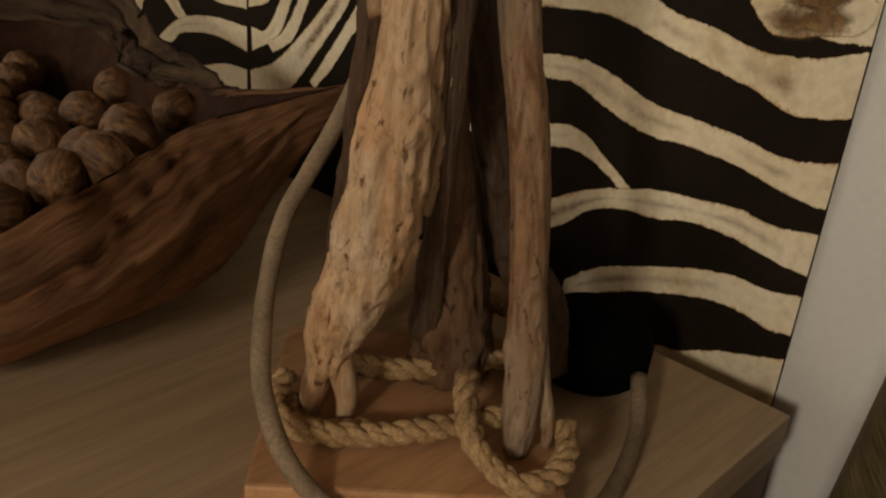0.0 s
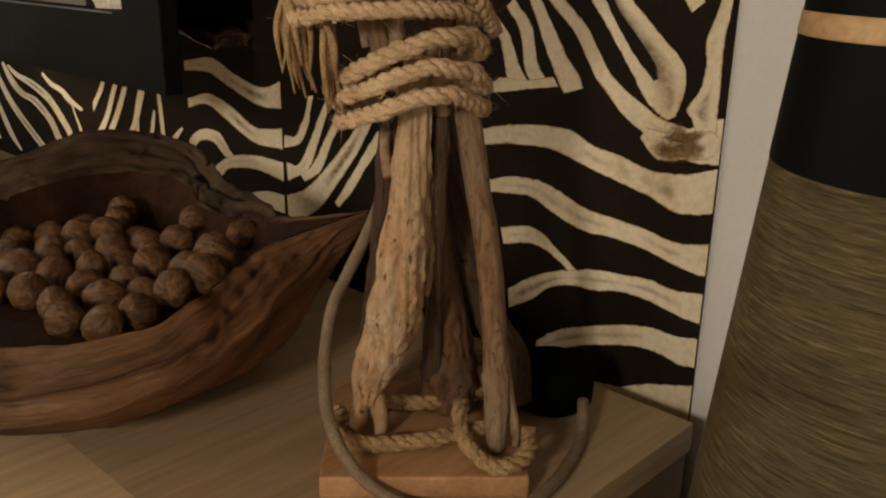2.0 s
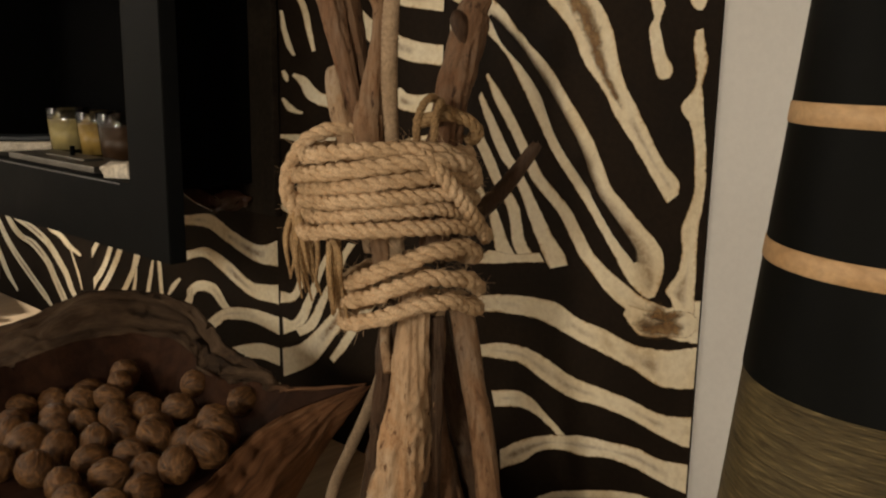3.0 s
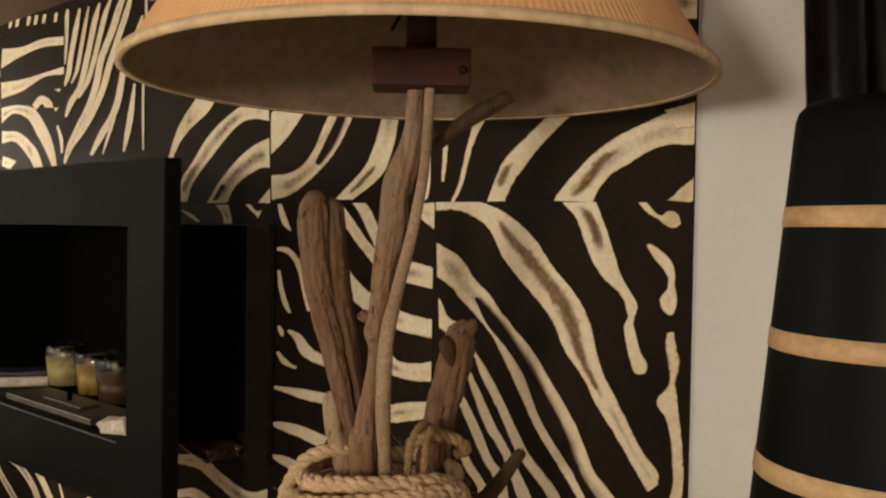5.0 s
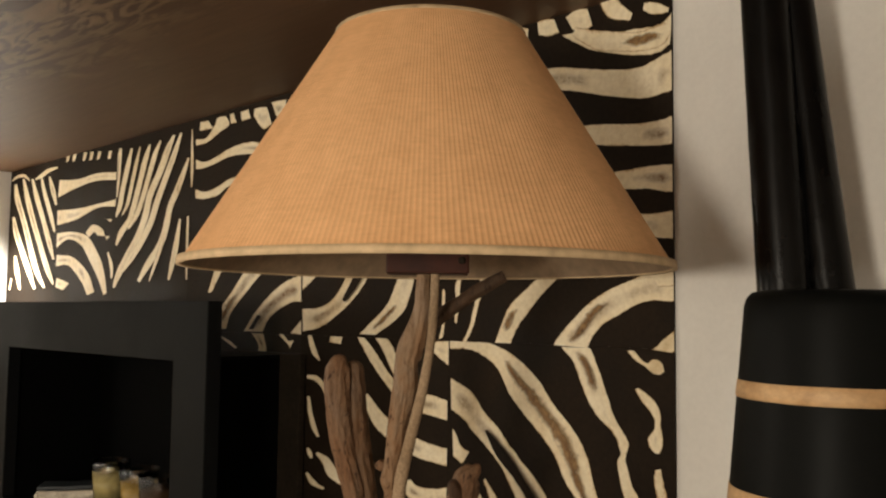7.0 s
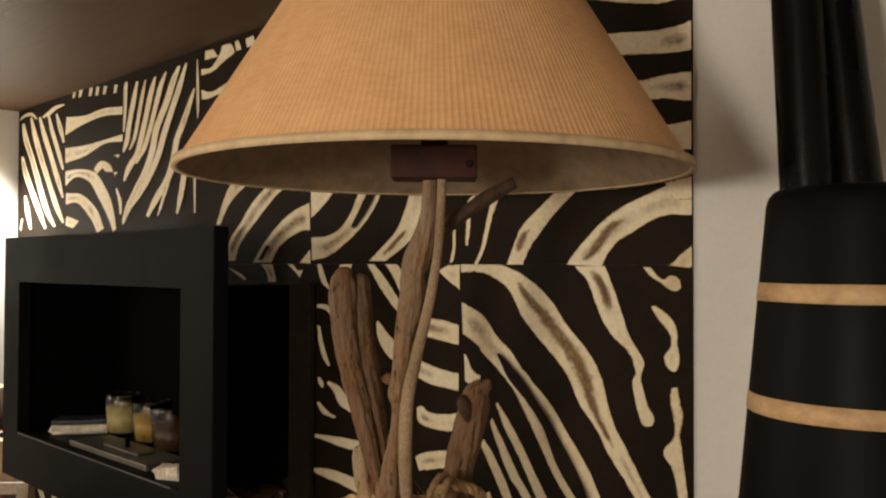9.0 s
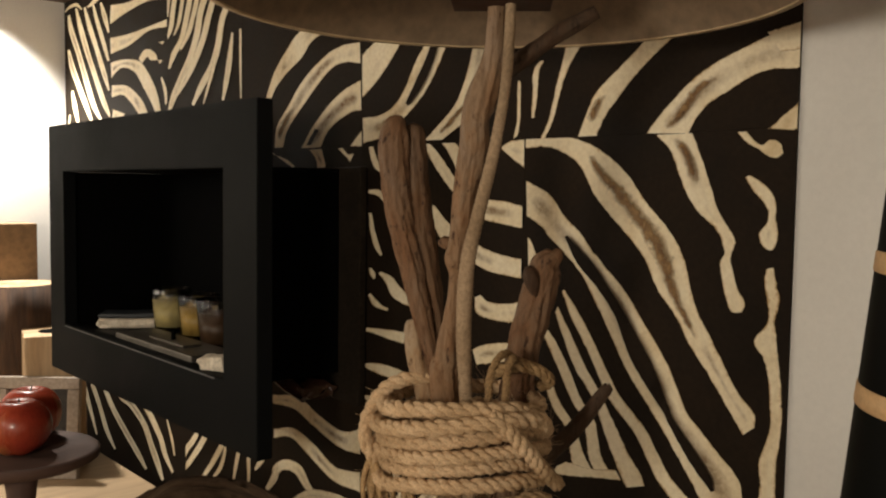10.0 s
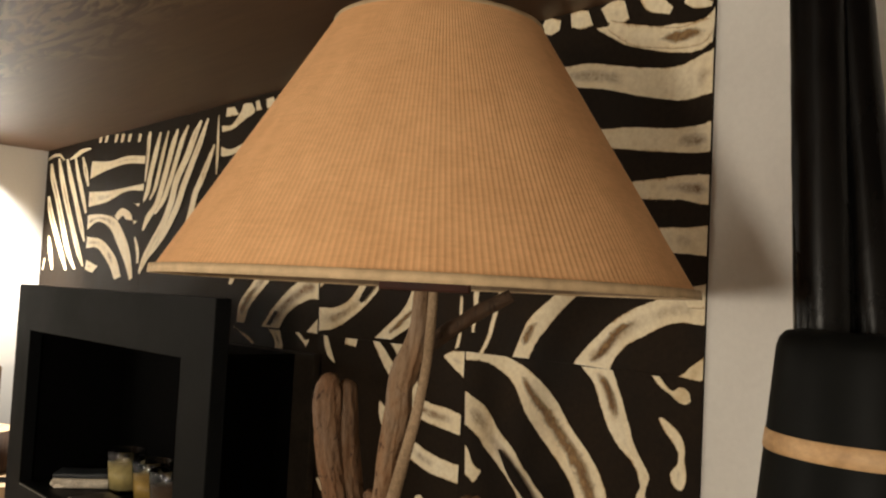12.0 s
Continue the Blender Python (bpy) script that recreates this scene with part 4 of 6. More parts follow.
stroke(cream, (-1850, 1916, -7, 0), (-1814, 1861, -15, 0), (-1768, 1801, -14, 0), (-1727, 1743, -14, -1), (-1697, 1700, -6, 0))
stroke(cream, (-1792, 1914, -6, 0), (-1765, 1868, -12, 0), (-1724, 1810, -12, 0), (-1698, 1769, -6, 0))
stroke(cream, (-1742, 1912, -6, 0), (-1718, 1874, -14, 1), (-1695, 1836, -6, 0))
stroke(cream, (-1966, 1824, -9, 0), (-1940, 1776, -18, -1), (-1898, 1729, -17, -1), (-1849, 1676, -16, -2), (-1805, 1628, -7, -1))
stroke(cream, (-1943, 1718, -7, 0), (-1925, 1676, -16, 0), (-1902, 1628, -7, 0))
stroke(cream, (-1962, 1658, -5, 0), (-1973, 1628, -5, 1))
stroke(cream, (-1991, 1924, 3, -1), (-1949, 1932, 5, -4), (-1904, 1930, -2, -4), (-1869, 1914, -3, -1))
stroke(cream, (-1830, 1913, 4, -2), (-1785, 1920, 7, -5), (-1748, 1928, 6, -5), (-1695, 1930, 2, -2))
stroke(cream, (-1362, 1937, -6, 1), (-1371, 1902, -13, 2), (-1375, 1860, -13, 2), (-1376, 1828, -6, 1))
stroke(cream, (-1311, 1931, -5, 1), (-1327, 1891, -11, 2), (-1347, 1841, -11, 2), (-1358, 1804, -11, 2), (-1377, 1783, -5, 1))
stroke(cream, (-1273, 1929, -3, 1), (-1289, 1892, -8, 2), (-1306, 1846, -8, 2), (-1322, 1808, -8, 1), (-1344, 1786, -3, 1))
stroke(cream, (-1230, 1929, -5, 1), (-1248, 1898, -11, 3), (-1268, 1854, -11, 3), (-1288, 1810, -12, 2), (-1310, 1774, -11, 3), (-1346, 1747, -12, 3), (-1368, 1720, -5, 1))
stroke(cream, (-1185, 1932, -4, 1), (-1206, 1906, -10, 2), (-1230, 1862, -10, 2), (-1254, 1817, -10, 2), (-1278, 1782, -10, 2), (-1314, 1754, -4, 2))
stroke(cream, (-1130, 1936, -5, 1), (-1152, 1912, -12, 2), (-1182, 1868, -13, 3), (-1222, 1821, -13, 3), (-1240, 1776, -13, 3), (-1268, 1736, -13, 3), (-1308, 1699, -13, 3), (-1345, 1662, -14, 3), (-1374, 1626, -6, 1))
stroke(cream, (-1102, 1937, -4, 1), (-1128, 1895, -10, 3), (-1158, 1852, -11, 3), (-1191, 1804, -12, 3), (-1214, 1764, -12, 3), (-1251, 1724, -11, 4), (-1294, 1691, -12, 4), (-1334, 1662, -6, 2))
stroke(cream, (-1070, 1882, -4, 1), (-1092, 1848, -10, 2), (-1118, 1812, -11, 3), (-1138, 1786, -11, 3), (-1155, 1739, -12, 3), (-1179, 1706, -12, 4), (-1220, 1674, -12, 4), (-1260, 1638, -6, 2))
stroke(cream, (-1160, 1736, -4, 1), (-1174, 1700, -7, 2), (-1194, 1668, -6, 1), (-1213, 1638, -3, 0))
stroke(cream, (-1096, 1761, -4, 1), (-1108, 1710, -10, 2), (-1120, 1674, -10, 2), (-1134, 1639, -4, 1))
stroke(cream, (-1066, 1764, -4, 0), (-1063, 1706, -7, 0), (-1064, 1638, -3, 1))
stroke(cream, (-1060, 1938, -2, 1), (-1058, 1898, -5, 1), (-1056, 1860, -6, 1), (-1056, 1822, -2, 1))
stroke(cream, (-83, 1112, -3, -6), (-59, 1102, -5, -14), (-33, 1106, 0, -13), (-11, 1111, 1, -13), (-2, 1113, 0, -6))
stroke(tan, (-76, 1102, -2, -5), (-52, 1098, -2, -10), (-26, 1105, 1, -9), (-7, 1109, 0, -4))
stroke(tan, (-66, 1112, -1, -3), (-46, 1112, -1, -5), (-24, 1118, 1, -5), (-8, 1125, 0, -2))
stroke(cream, (-137, 1937, -2, -5), (-105, 1920, -3, -11), (-74, 1911, -1, -12), (-41, 1904, 2, -12), (-17, 1906, 6, -12), (-2, 1914, 4, -5))
stroke(tan, (-70, 1907, 1, -3), (-48, 1906, 2, -6), (-28, 1906, 2, -6), (-7, 1908, 2, -3))
stroke(cream, (-95, 1972, -3, -5), (-84, 1960, -7, -9), (-72, 1948, -6, -8), (-53, 1937, -2, -4))
stroke(cream, (-36, 1946, -1, -4), (-22, 1940, -2, -7), (-3, 1934, -1, -3))
stroke(cream, (-668, 1542, -5, 0), (-660, 1522, -7, -1), (-651, 1508, -6, -2), (-640, 1498, -2, 0))
stroke(cream, (-614, 1534, -1, -6), (-599, 1534, -2, -7), (-585, 1532, -2, -6))
stroke(cream, (-672, 1470, -1, -3), (-649, 1469, -4, -4), (-627, 1456, -6, -2), (-613, 1434, -7, -1), (-604, 1406, -6, -1), (-595, 1381, -4, -1))
stroke(cream, (-667, 1438, -4, 0), (-661, 1412, -6, -1), (-651, 1390, -6, -2), (-639, 1375, -3, -1))
stroke(cream, (-666, 1354, -4, -1), (-660, 1346, -6, -2), (-655, 1339, -3, -1))
stroke(cream, (-642, 1349, -3, -2), (-620, 1340, -8, -5), (-603, 1324, -10, -7), (-582, 1316, -6, -8), (-556, 1312, -5, -8))
stroke(cream, (-668, 1314, -3, -2), (-653, 1302, -5, -4), (-637, 1297, -3, -3), (-622, 1295, -1, -2))
stroke(cream, (-675, 1259, -1, -3), (-643, 1259, -2, -5), (-601, 1258, -3, -8), (-552, 1258, -3, -8))
stroke(cream, (-679, 1203, -2, -3), (-646, 1203, -4, -8), (-605, 1201, -5, -9), (-556, 1194, -6, -10))
stroke(cream, (-682, 1154, -2, -2), (-654, 1152, -4, -7), (-613, 1148, -5, -8))
stroke(cream, (-543, 1542, -5, -2), (-516, 1516, -9, -4), (-492, 1492, -9, -4), (-471, 1474, -8, -5), (-444, 1458, -9, -9), (-416, 1449, -6, -13), (-386, 1446, -5, -14), (-348, 1440, -5, -13))
stroke(cream, (-501, 1542, -5, -4), (-483, 1530, -9, -5), (-468, 1510, -10, -4), (-452, 1486, -10, -3), (-439, 1464, -6, -2))
stroke(cream, (-522, 1452, -3, -1), (-510, 1432, -11, -4), (-491, 1414, -13, -8), (-468, 1402, -10, -11), (-436, 1390, -9, -11), (-408, 1382, -7, -12), (-379, 1378, -4, -12), (-348, 1376, -3, -12))
stroke(cream, (-430, 1334, -5, -2), (-421, 1320, -10, -9), (-398, 1317, -3, -11), (-372, 1318, -1, -12), (-346, 1323, 1, -13))
stroke(cream, (-434, 1252, 4, -9), (-416, 1258, 3, -12), (-387, 1265, 2, -12), (-346, 1273, 2, -11))
for ob, pots in zip(boards, brush):
    for colour, mat in (("cream", CREAM), ("tan", TAN), ("dark", HIDE_DARK)):
        bm = pots[colour]
        if bm.verts:
            me = bpy.data.meshes.new(colour + "_stripes")
            bm.to_mesh(me)
            me.materials.append(mat)
            s = new(colour + "_stripes", me)
            s.parent = ob
            tagged(s, {"cream": "cream zebra stripes", "tan": "brown streaks in the cream stripes", "dark": "dark inner stripes"}[colour])
        bm.free()


# ---- sideboard ----
TOP = 0.85
sideboard = thing("sideboard", "long oak-veneered sideboard standing against the zebra-print wall", "sideboard")
part("tabletop", box(-1.96, 0.031, -0.4951, -0.053, TOP - 0.03, TOP, 0.0003), TABLE, sideboard, "oak-veneered top with visible grain", False)
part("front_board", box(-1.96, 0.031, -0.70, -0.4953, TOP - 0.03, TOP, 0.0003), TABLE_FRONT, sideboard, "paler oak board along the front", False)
part("end_panel", box(0.0, 0.028, -0.69, -0.056, 0.0, TOP - 0.031, 0.001), TABLE_SIDE_SHADED, sideboard, "oak-veneered end panel", False)
part("end_panel", box(-1.955, -1.92, -0.69, -0.05, 0.0, TOP - 0.031, 0.001), TABLE_SIDE_SHADED, sideboard, "", False)
part("back_panel", box(-1.92, 0.0, -0.07, -0.055, 0.05, TOP - 0.031), TABLE_SIDE_SHADED, sideboard, "", False)
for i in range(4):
    part("door_panel", box(-1.915 + i * 0.479, -1.915 + i * 0.479 + 0.474, -0.69, -0.672, 0.06, TOP - 0.035, 0.001), TABLE_SIDE_SHADED, sideboard, "", False)


# ---- driftwood lamp ----
PX, PY = -0.126, -0.268
lamp_stand = thing("table_lamp", "driftwood table lamp bound with jute rope, linen cone shade", "table lamp", (PX, PY, TOP))


def at_lamp(points):
    return [(p[0] - PX, p[1] - PY, p[2] - TOP, *p[3:]) for p in points]


plinth = box(-0.0865, 0.0865, -0.0865, 0.0865, 0.0005, 0.021, 0.0025)
bmesh.ops.rotate(plinth, matrix=Matrix.Rotation(radians(45.4), 3, "Z"), verts=plinth.verts[:])
part("plinth", plinth, PINE, lamp_stand, "orange-brown pine base block", False)

STICKS = [
    ("front_branch", DRIFT, [(-0.145, -0.320, 0.906, .0105), (-0.143, -0.318, 0.925, .0151), (-0.138, -0.316, 0.942, .0177), (-0.131, -0.312, 0.963, .0194), (-0.122, -0.308, 0.994, .0210), (-0.116, -0.306, 1.032, .0200), (-0.112, -0.304, 1.069, .0168), (-0.109, -0.304, 1.105, .0148), (-0.108, -0.302, 1.134, .0132), (-0.108, -0.299, 1.158, .0124), (-0.111, -0.294, 1.200, .0114)], 0.16, 0.36),
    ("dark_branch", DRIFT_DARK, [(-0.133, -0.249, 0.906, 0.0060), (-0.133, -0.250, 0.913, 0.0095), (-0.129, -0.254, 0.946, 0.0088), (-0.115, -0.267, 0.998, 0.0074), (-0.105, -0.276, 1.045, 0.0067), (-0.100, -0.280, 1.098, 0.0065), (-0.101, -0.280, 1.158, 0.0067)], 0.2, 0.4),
    ("right_branch", DRIFT_PALE, [(-0.049, -0.257, 0.8715, .0066), (-0.050, -0.256, 0.888, .0096), (-0.053, -0.253, 0.915, .0104), (-0.057, -0.251, 0.941, .0116), (-0.060, -0.250, 0.962, .0102), (-0.064, -0.252, 1.010, .0102), (-0.071, -0.253, 1.055, .0102), (-0.083, -0.252, 1.098, .0105), (-0.092, -0.253, 1.140, .0108), (-0.099, -0.254, 1.170, .0106)], 0.10, 0.16),
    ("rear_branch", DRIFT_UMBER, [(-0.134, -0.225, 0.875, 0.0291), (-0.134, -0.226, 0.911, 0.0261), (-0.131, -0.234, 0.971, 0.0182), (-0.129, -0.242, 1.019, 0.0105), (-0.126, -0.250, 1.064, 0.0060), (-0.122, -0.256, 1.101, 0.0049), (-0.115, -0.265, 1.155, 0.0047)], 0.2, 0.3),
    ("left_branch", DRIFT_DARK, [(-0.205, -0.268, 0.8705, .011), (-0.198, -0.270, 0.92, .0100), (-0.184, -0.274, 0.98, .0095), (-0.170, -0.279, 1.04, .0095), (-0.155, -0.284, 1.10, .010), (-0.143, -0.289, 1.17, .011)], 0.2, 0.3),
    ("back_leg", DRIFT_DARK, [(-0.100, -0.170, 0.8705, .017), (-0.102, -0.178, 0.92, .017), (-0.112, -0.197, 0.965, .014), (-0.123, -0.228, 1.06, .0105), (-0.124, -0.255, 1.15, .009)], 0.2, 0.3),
    ("tall_branch", DRIFT_BROWN, [(-0.171, -0.342, 1.532, 0.0025), (-0.174, -0.345, 1.528, 0.0089), (-0.177, -0.347, 1.518, 0.0118), (-0.178, -0.347, 1.499, 0.0123), (-0.177, -0.345, 1.477, 0.0119), (-0.174, -0.342, 1.450, 0.0114), (-0.170, -0.337, 1.422, 0.0104), (-0.166, -0.333, 1.395, 0.0094), (-0.161, -0.329, 1.368, 0.0084), (-0.157, -0.324, 1.341, 0.0069), (-0.150, -0.317, 1.301, 0.0064), (-0.140, -0.300, 1.19, .009)], 0.10, 0.34),
    ("split_branch", DRIFT_UMBER, [(-0.171, -0.331, 1.528, 0.0025), (-0.172, -0.330, 1.523, 0.0085), (-0.173, -0.328, 1.504, 0.0110), (-0.172, -0.327, 1.479, 0.0115), (-0.169, -0.325, 1.451, 0.0115), (-0.167, -0.321, 1.424, 0.0110), (-0.163, -0.317, 1.394, 0.0095), (-0.159, -0.313, 1.364, 0.0070), (-0.156, -0.310, 1.329, 0.0055), (-0.152, -0.306, 1.299, 0.0050), (-0.136, -0.292, 1.19, .008)], 0.12, 0.34),
    ("branch_knob", DRIFT_BROWN, [(-0.137, -0.330, 1.432, 0.0019), (-0.136, -0.329, 1.431, 0.0044), (-0.132, -0.325, 1.429, 0.0053), (-0.125, -0.318, 1.425, 0.0048)], 0.12, 0.2),
    ("main_branch", DRIFT_PALE, [(-0.077, -0.326, 1.638, 0.0069), (-0.081, -0.325, 1.600, 0.0065), (-0.086, -0.322, 1.576, 0.0089), (-0.097, -0.324, 1.544, 0.0127), (-0.102, -0.325, 1.529, 0.0113), (-0.106, -0.323, 1.506, 0.0119), (-0.112, -0.324, 1.479, 0.0105), (-0.117, -0.324, 1.450, 0.0091), (-0.122, -0.324, 1.428, 0.0077), (-0.124, -0.324, 1.417, 0.0091), (-0.125, -0.322, 1.404, 0.0058), (-0.129, -0.321, 1.382, 0.0053), (-0.133, -0.320, 1.359, 0.0078), (-0.138, -0.319, 1.334, 0.0108), (-0.142, -0.318, 1.308, 0.0123), (-0.138, -0.302, 1.19, .010)], 0.10, 0.24),
    ("wound_stem", DRIFT_GREY, [(-0.063, -0.327, 1.632, 0.0041), (-0.065, -0.326, 1.593, 0.0041), (-0.073, -0.322, 1.550, 0.0041), (-0.084, -0.322, 1.502, 0.0047), (-0.098, -0.324, 1.454, 0.0054), (-0.109, -0.325, 1.411, 0.0062), (-0.115, -0.322, 1.367, 0.0065), (-0.117, -0.319, 1.333, 0.0060), (-0.118, -0.316, 1.308, 0.0055), (-0.122, -0.305, 1.20, .006)], 0.14, 0.10),
    ("stub_branch", DRIFT_BROWN, [(-0.102, -0.222, 1.423, 0.0021), (-0.103, -0.223, 1.418, 0.0062), (-0.110, -0.228, 1.409, 0.0125), (-0.113, -0.232, 1.389, 0.0140), (-0.118, -0.237, 1.362, 0.0151), (-0.124, -0.242, 1.328, 0.0145), (-0.130, -0.255, 1.200, .0119)], 0.14, 0.34),
    ("stub_knot", DRIFT_DARK, [(-0.115, -0.246, 1.408, 0.0021), (-0.114, -0.245, 1.403, 0.0062), (-0.112, -0.243, 1.395, 0.0077), (-0.111, -0.242, 1.387, 0.0057), (-0.110, -0.242, 1.381, 0.0026)], 0.2, 0.3),
    ("twig", DRIFT_DARK, [(-0.087, -0.165, 1.296, .0035), (-0.089, -0.167, 1.292, .0060), (-0.108, -0.186, 1.256, .0074), (-0.133, -0.211, 1.219, .0085), (-0.140, -0.240, 1.19, .009)], 0.12, 0.15),
    ("short_stub", DRIFT_GREY, [(-0.171, -0.329, 1.362, .006), (-0.17, -0.328, 1.356, .0088), (-0.169, -0.327, 1.336, .0090), (-0.163, -0.321, 1.299, .0095), (-0.15, -0.305, 1.21, .009)], 0.1, 0.15),
    # Dark wood here stands in for the shadow beneath the lampshade.
    ("side_twig", DRIFT_DARK, [(-0.090, -0.316, 1.560, .006), (-0.082, -0.299, 1.574, .0075), (-0.070, -0.288, 1.586, .0066), (-0.055, -0.273, 1.600, .0068), (-0.038, -0.257, 1.613, .0055)], 0.15, 0.2),
    ("bark_strip", DRIFT_GREY, [(-0.111, -0.282, 1.005, .0026), (-0.107, -0.281, 1.039, .0040), (-0.104, -0.280, 1.071, .0056), (-0.102, -0.280, 1.107, .0066), (-0.102, -0.278, 1.136, .0070), (-0.105, -0.277, 1.175, .0063)], 0.4, 0.5),
    ("split_sliver", DRIFT_GREY, [(-0.040, -0.241, 0.874, .0030), (-0.040, -0.241, 0.886, .0036), (-0.045, -0.242, 0.908, .0039), (-0.051, -0.241, 0.932, .0035), (-0.056, -0.243, 0.961, .0025)], 0.3, 0.3),
    ("thin_shoot", DRIFT_GREY, [(-0.147, -0.288, 1.165, .0045), (-0.142, -0.300, 1.135, .0042), (-0.125, -0.312, 1.11, .0045)], 0.1, 0.1),
]
for n, (name, mat, pts, rough, ridge) in enumerate(STICKS):
    if name == "wound_stem":
        g = glide(at_lamp(pts), 0.0009)
        part(name, tube([q.resized(3) for q in g], [q[3] * (1 + 0.045 * math.sin(k * 1.35 + 2 * noise.noise((k * 0.01, 0, 5)))) for k, q in enumerate(g)], 16, None, 0.05, 3.0), TWINE, lamp_stand, "thin stem wound with pale twine")
        continue
    big = "branch" in name or name == "back_leg"
    part(name, limb(at_lamp(pts), 56 if big else 24, n * 1.7, rough * 0.9, ridge * 0.55, 0.24 if name in ("front_branch", "tall_branch", "split_branch", "stub_branch") else 0.14 if big else 0.08), mat, lamp_stand)
# forked feet of the front branch
for at, r in (((-0.151, -0.325), 0.0070), ((-0.136, -0.311), 0.0074)):
    part("foot", stick(at_lamp([(at[0] - 0.001, at[1] - 0.001, 0.8712, r * 0.8), (*at, 0.890, r), (at[0] * 0.5 - 0.0715, at[1] * 0.5 - 0.159, 0.914, r * 1.15), (-0.143, -0.319, 0.934, r)]), 12, 0.28, 0.3, r * 900, 0.003), DRIFT, lamp_stand)



def winding(cx, cy, radius, *marks):
    """One turn of rope about the bundle at (cx, cy): marks of (bearing in degrees, height in mm) on its near side, closed behind."""
    (a0, z0), (a1, z1) = marks[0], marks[-1]
    gap = 360 - (a1 - a0)
    far = [(a1 + gap * k / 6, z1 + (z0 - z1) * k / 6) for k in range(1, 7)]
    dense = []
    for (p, zp), (q, zq) in zip(list(marks) + far, (list(marks) + far)[1:]):
        n = max(1, round((q - p) / 14))
        dense += [(p + (q - p) * k / n, zp + (zq - zp) * k / n) for k in range(n)]
    out = []
    for a, z in dense + [far[-1]]:
        r = radius * (1 + 0.05 * noise.noise((a * 0.03, z * 0.05, 3)))
        z += 1.6 * noise.noise((a * 0.025, z * 0.11, 8))
        out.append((cx + r * math.cos(radians(a)), cy + r * math.sin(radians(a)), z / 1000))
    return out


windings = [
    (winding(-0.140, -0.300, 0.066, (-112, 1291), (-77, 1298), (-53, 1300), (-31, 1300), (-8, 1299), (17, 1292)), 0.0074),
    (winding(-0.140, -0.300, 0.073, (-128, 1274), (-87, 1281), (-61, 1287), (-32, 1292), (-8, 1293), (17, 1287), (40, 1271)), 0.0074),
    (winding(-0.140, -0.300, 0.066, (-128, 1263), (-87, 1269), (-61, 1274), (-32, 1278), (-8, 1281), (17, 1277), (40, 1266)), 0.0074),
    (winding(-0.140, -0.300, 0.0715, (-128, 1255), (-84, 1258), (-60, 1262), (-32, 1266), (-3, 1267), (40, 1256)), 0.0062),
    (winding(-0.140, -0.300, 0.066, (-99, 1245), (-82, 1248), (-60, 1252), (-32, 1254), (-3, 1254), (40, 1243)), 0.0062),
    (winding(-0.140, -0.300, 0.0705, (-99, 1232), (-82, 1237), (-60, 1240), (-32, 1242), (-3, 1241), (40, 1231)), 0.0066),
    (winding(-0.124, -0.288, 0.054, (-131, 1179), (-91, 1195), (-58, 1210), (-30, 1220), (6, 1221), (40, 1208)), 0.0077),
    (winding(-0.124, -0.288, 0.057, (-131, 1167), (-82, 1182), (-57, 1193), (-30, 1201), (3, 1197), (40, 1180)), 0.0070),
    (winding(-0.124, -0.288, 0.056, (-131, 1152), (-100, 1157), (-67, 1168), (-39, 1178), (-12, 1180), (40, 1163)), 0.0072),
]
for w, r in windings:
    part("rope_turn", rope(at_lamp(w), r), ROPE, lamp_stand, "thick twisted jute rope")
part("rope_loop", rope(at_lamp([(-0.140, -0.305, 1.312), (-0.165, -0.330, 1.312), (-0.178, -0.343, 1.307), (-0.185, -0.352, 1.298), (-0.190, -0.360, 1.283), (-0.191, -0.364, 1.270), (-0.188, -0.365, 1.257), (-0.181, -0.361, 1.245), (-0.173, -0.357, 1.234)]), 0.0068), ROPE, lamp_stand)
part("rope_knot", rope(at_lamp([(-0.074, -0.330, 1.299), (-0.066, -0.322, 1.289), (-0.063, -0.311, 1.277), (-0.062, -0.299, 1.265), (-0.063, -0.282, 1.249), (-0.072, -0.258, 1.232), (-0.082, -0.240, 1.222)]), 0.0068), ROPE, lamp_stand)
part("rope_tie", rope(at_lamp([(-0.086, -0.322, 1.286), (-0.089, -0.318, 1.306), (-0.091, -0.315, 1.321), (-0.094, -0.305, 1.334), (-0.100, -0.288, 1.338), (-0.104, -0.270, 1.330), (-0.098, -0.250, 1.322)]), 0.0036), ROPE_OLD, lamp_stand)
part("rope_tie", rope(at_lamp([(-0.080, -0.310, 1.288), (-0.083, -0.305, 1.308), (-0.086, -0.300, 1.325), (-0.092, -0.288, 1.335), (-0.102, -0.275, 1.330)]), 0.0034), ROPE_OLD, lamp_stand)
part("rope_tie", rope(at_lamp([(-0.122, -0.285, 1.316), (-0.106, -0.268, 1.324), (-0.096, -0.250, 1.319), (-0.099, -0.234, 1.308), (-0.116, -0.226, 1.30)]), 0.0060), ROPE_OLD, lamp_stand)
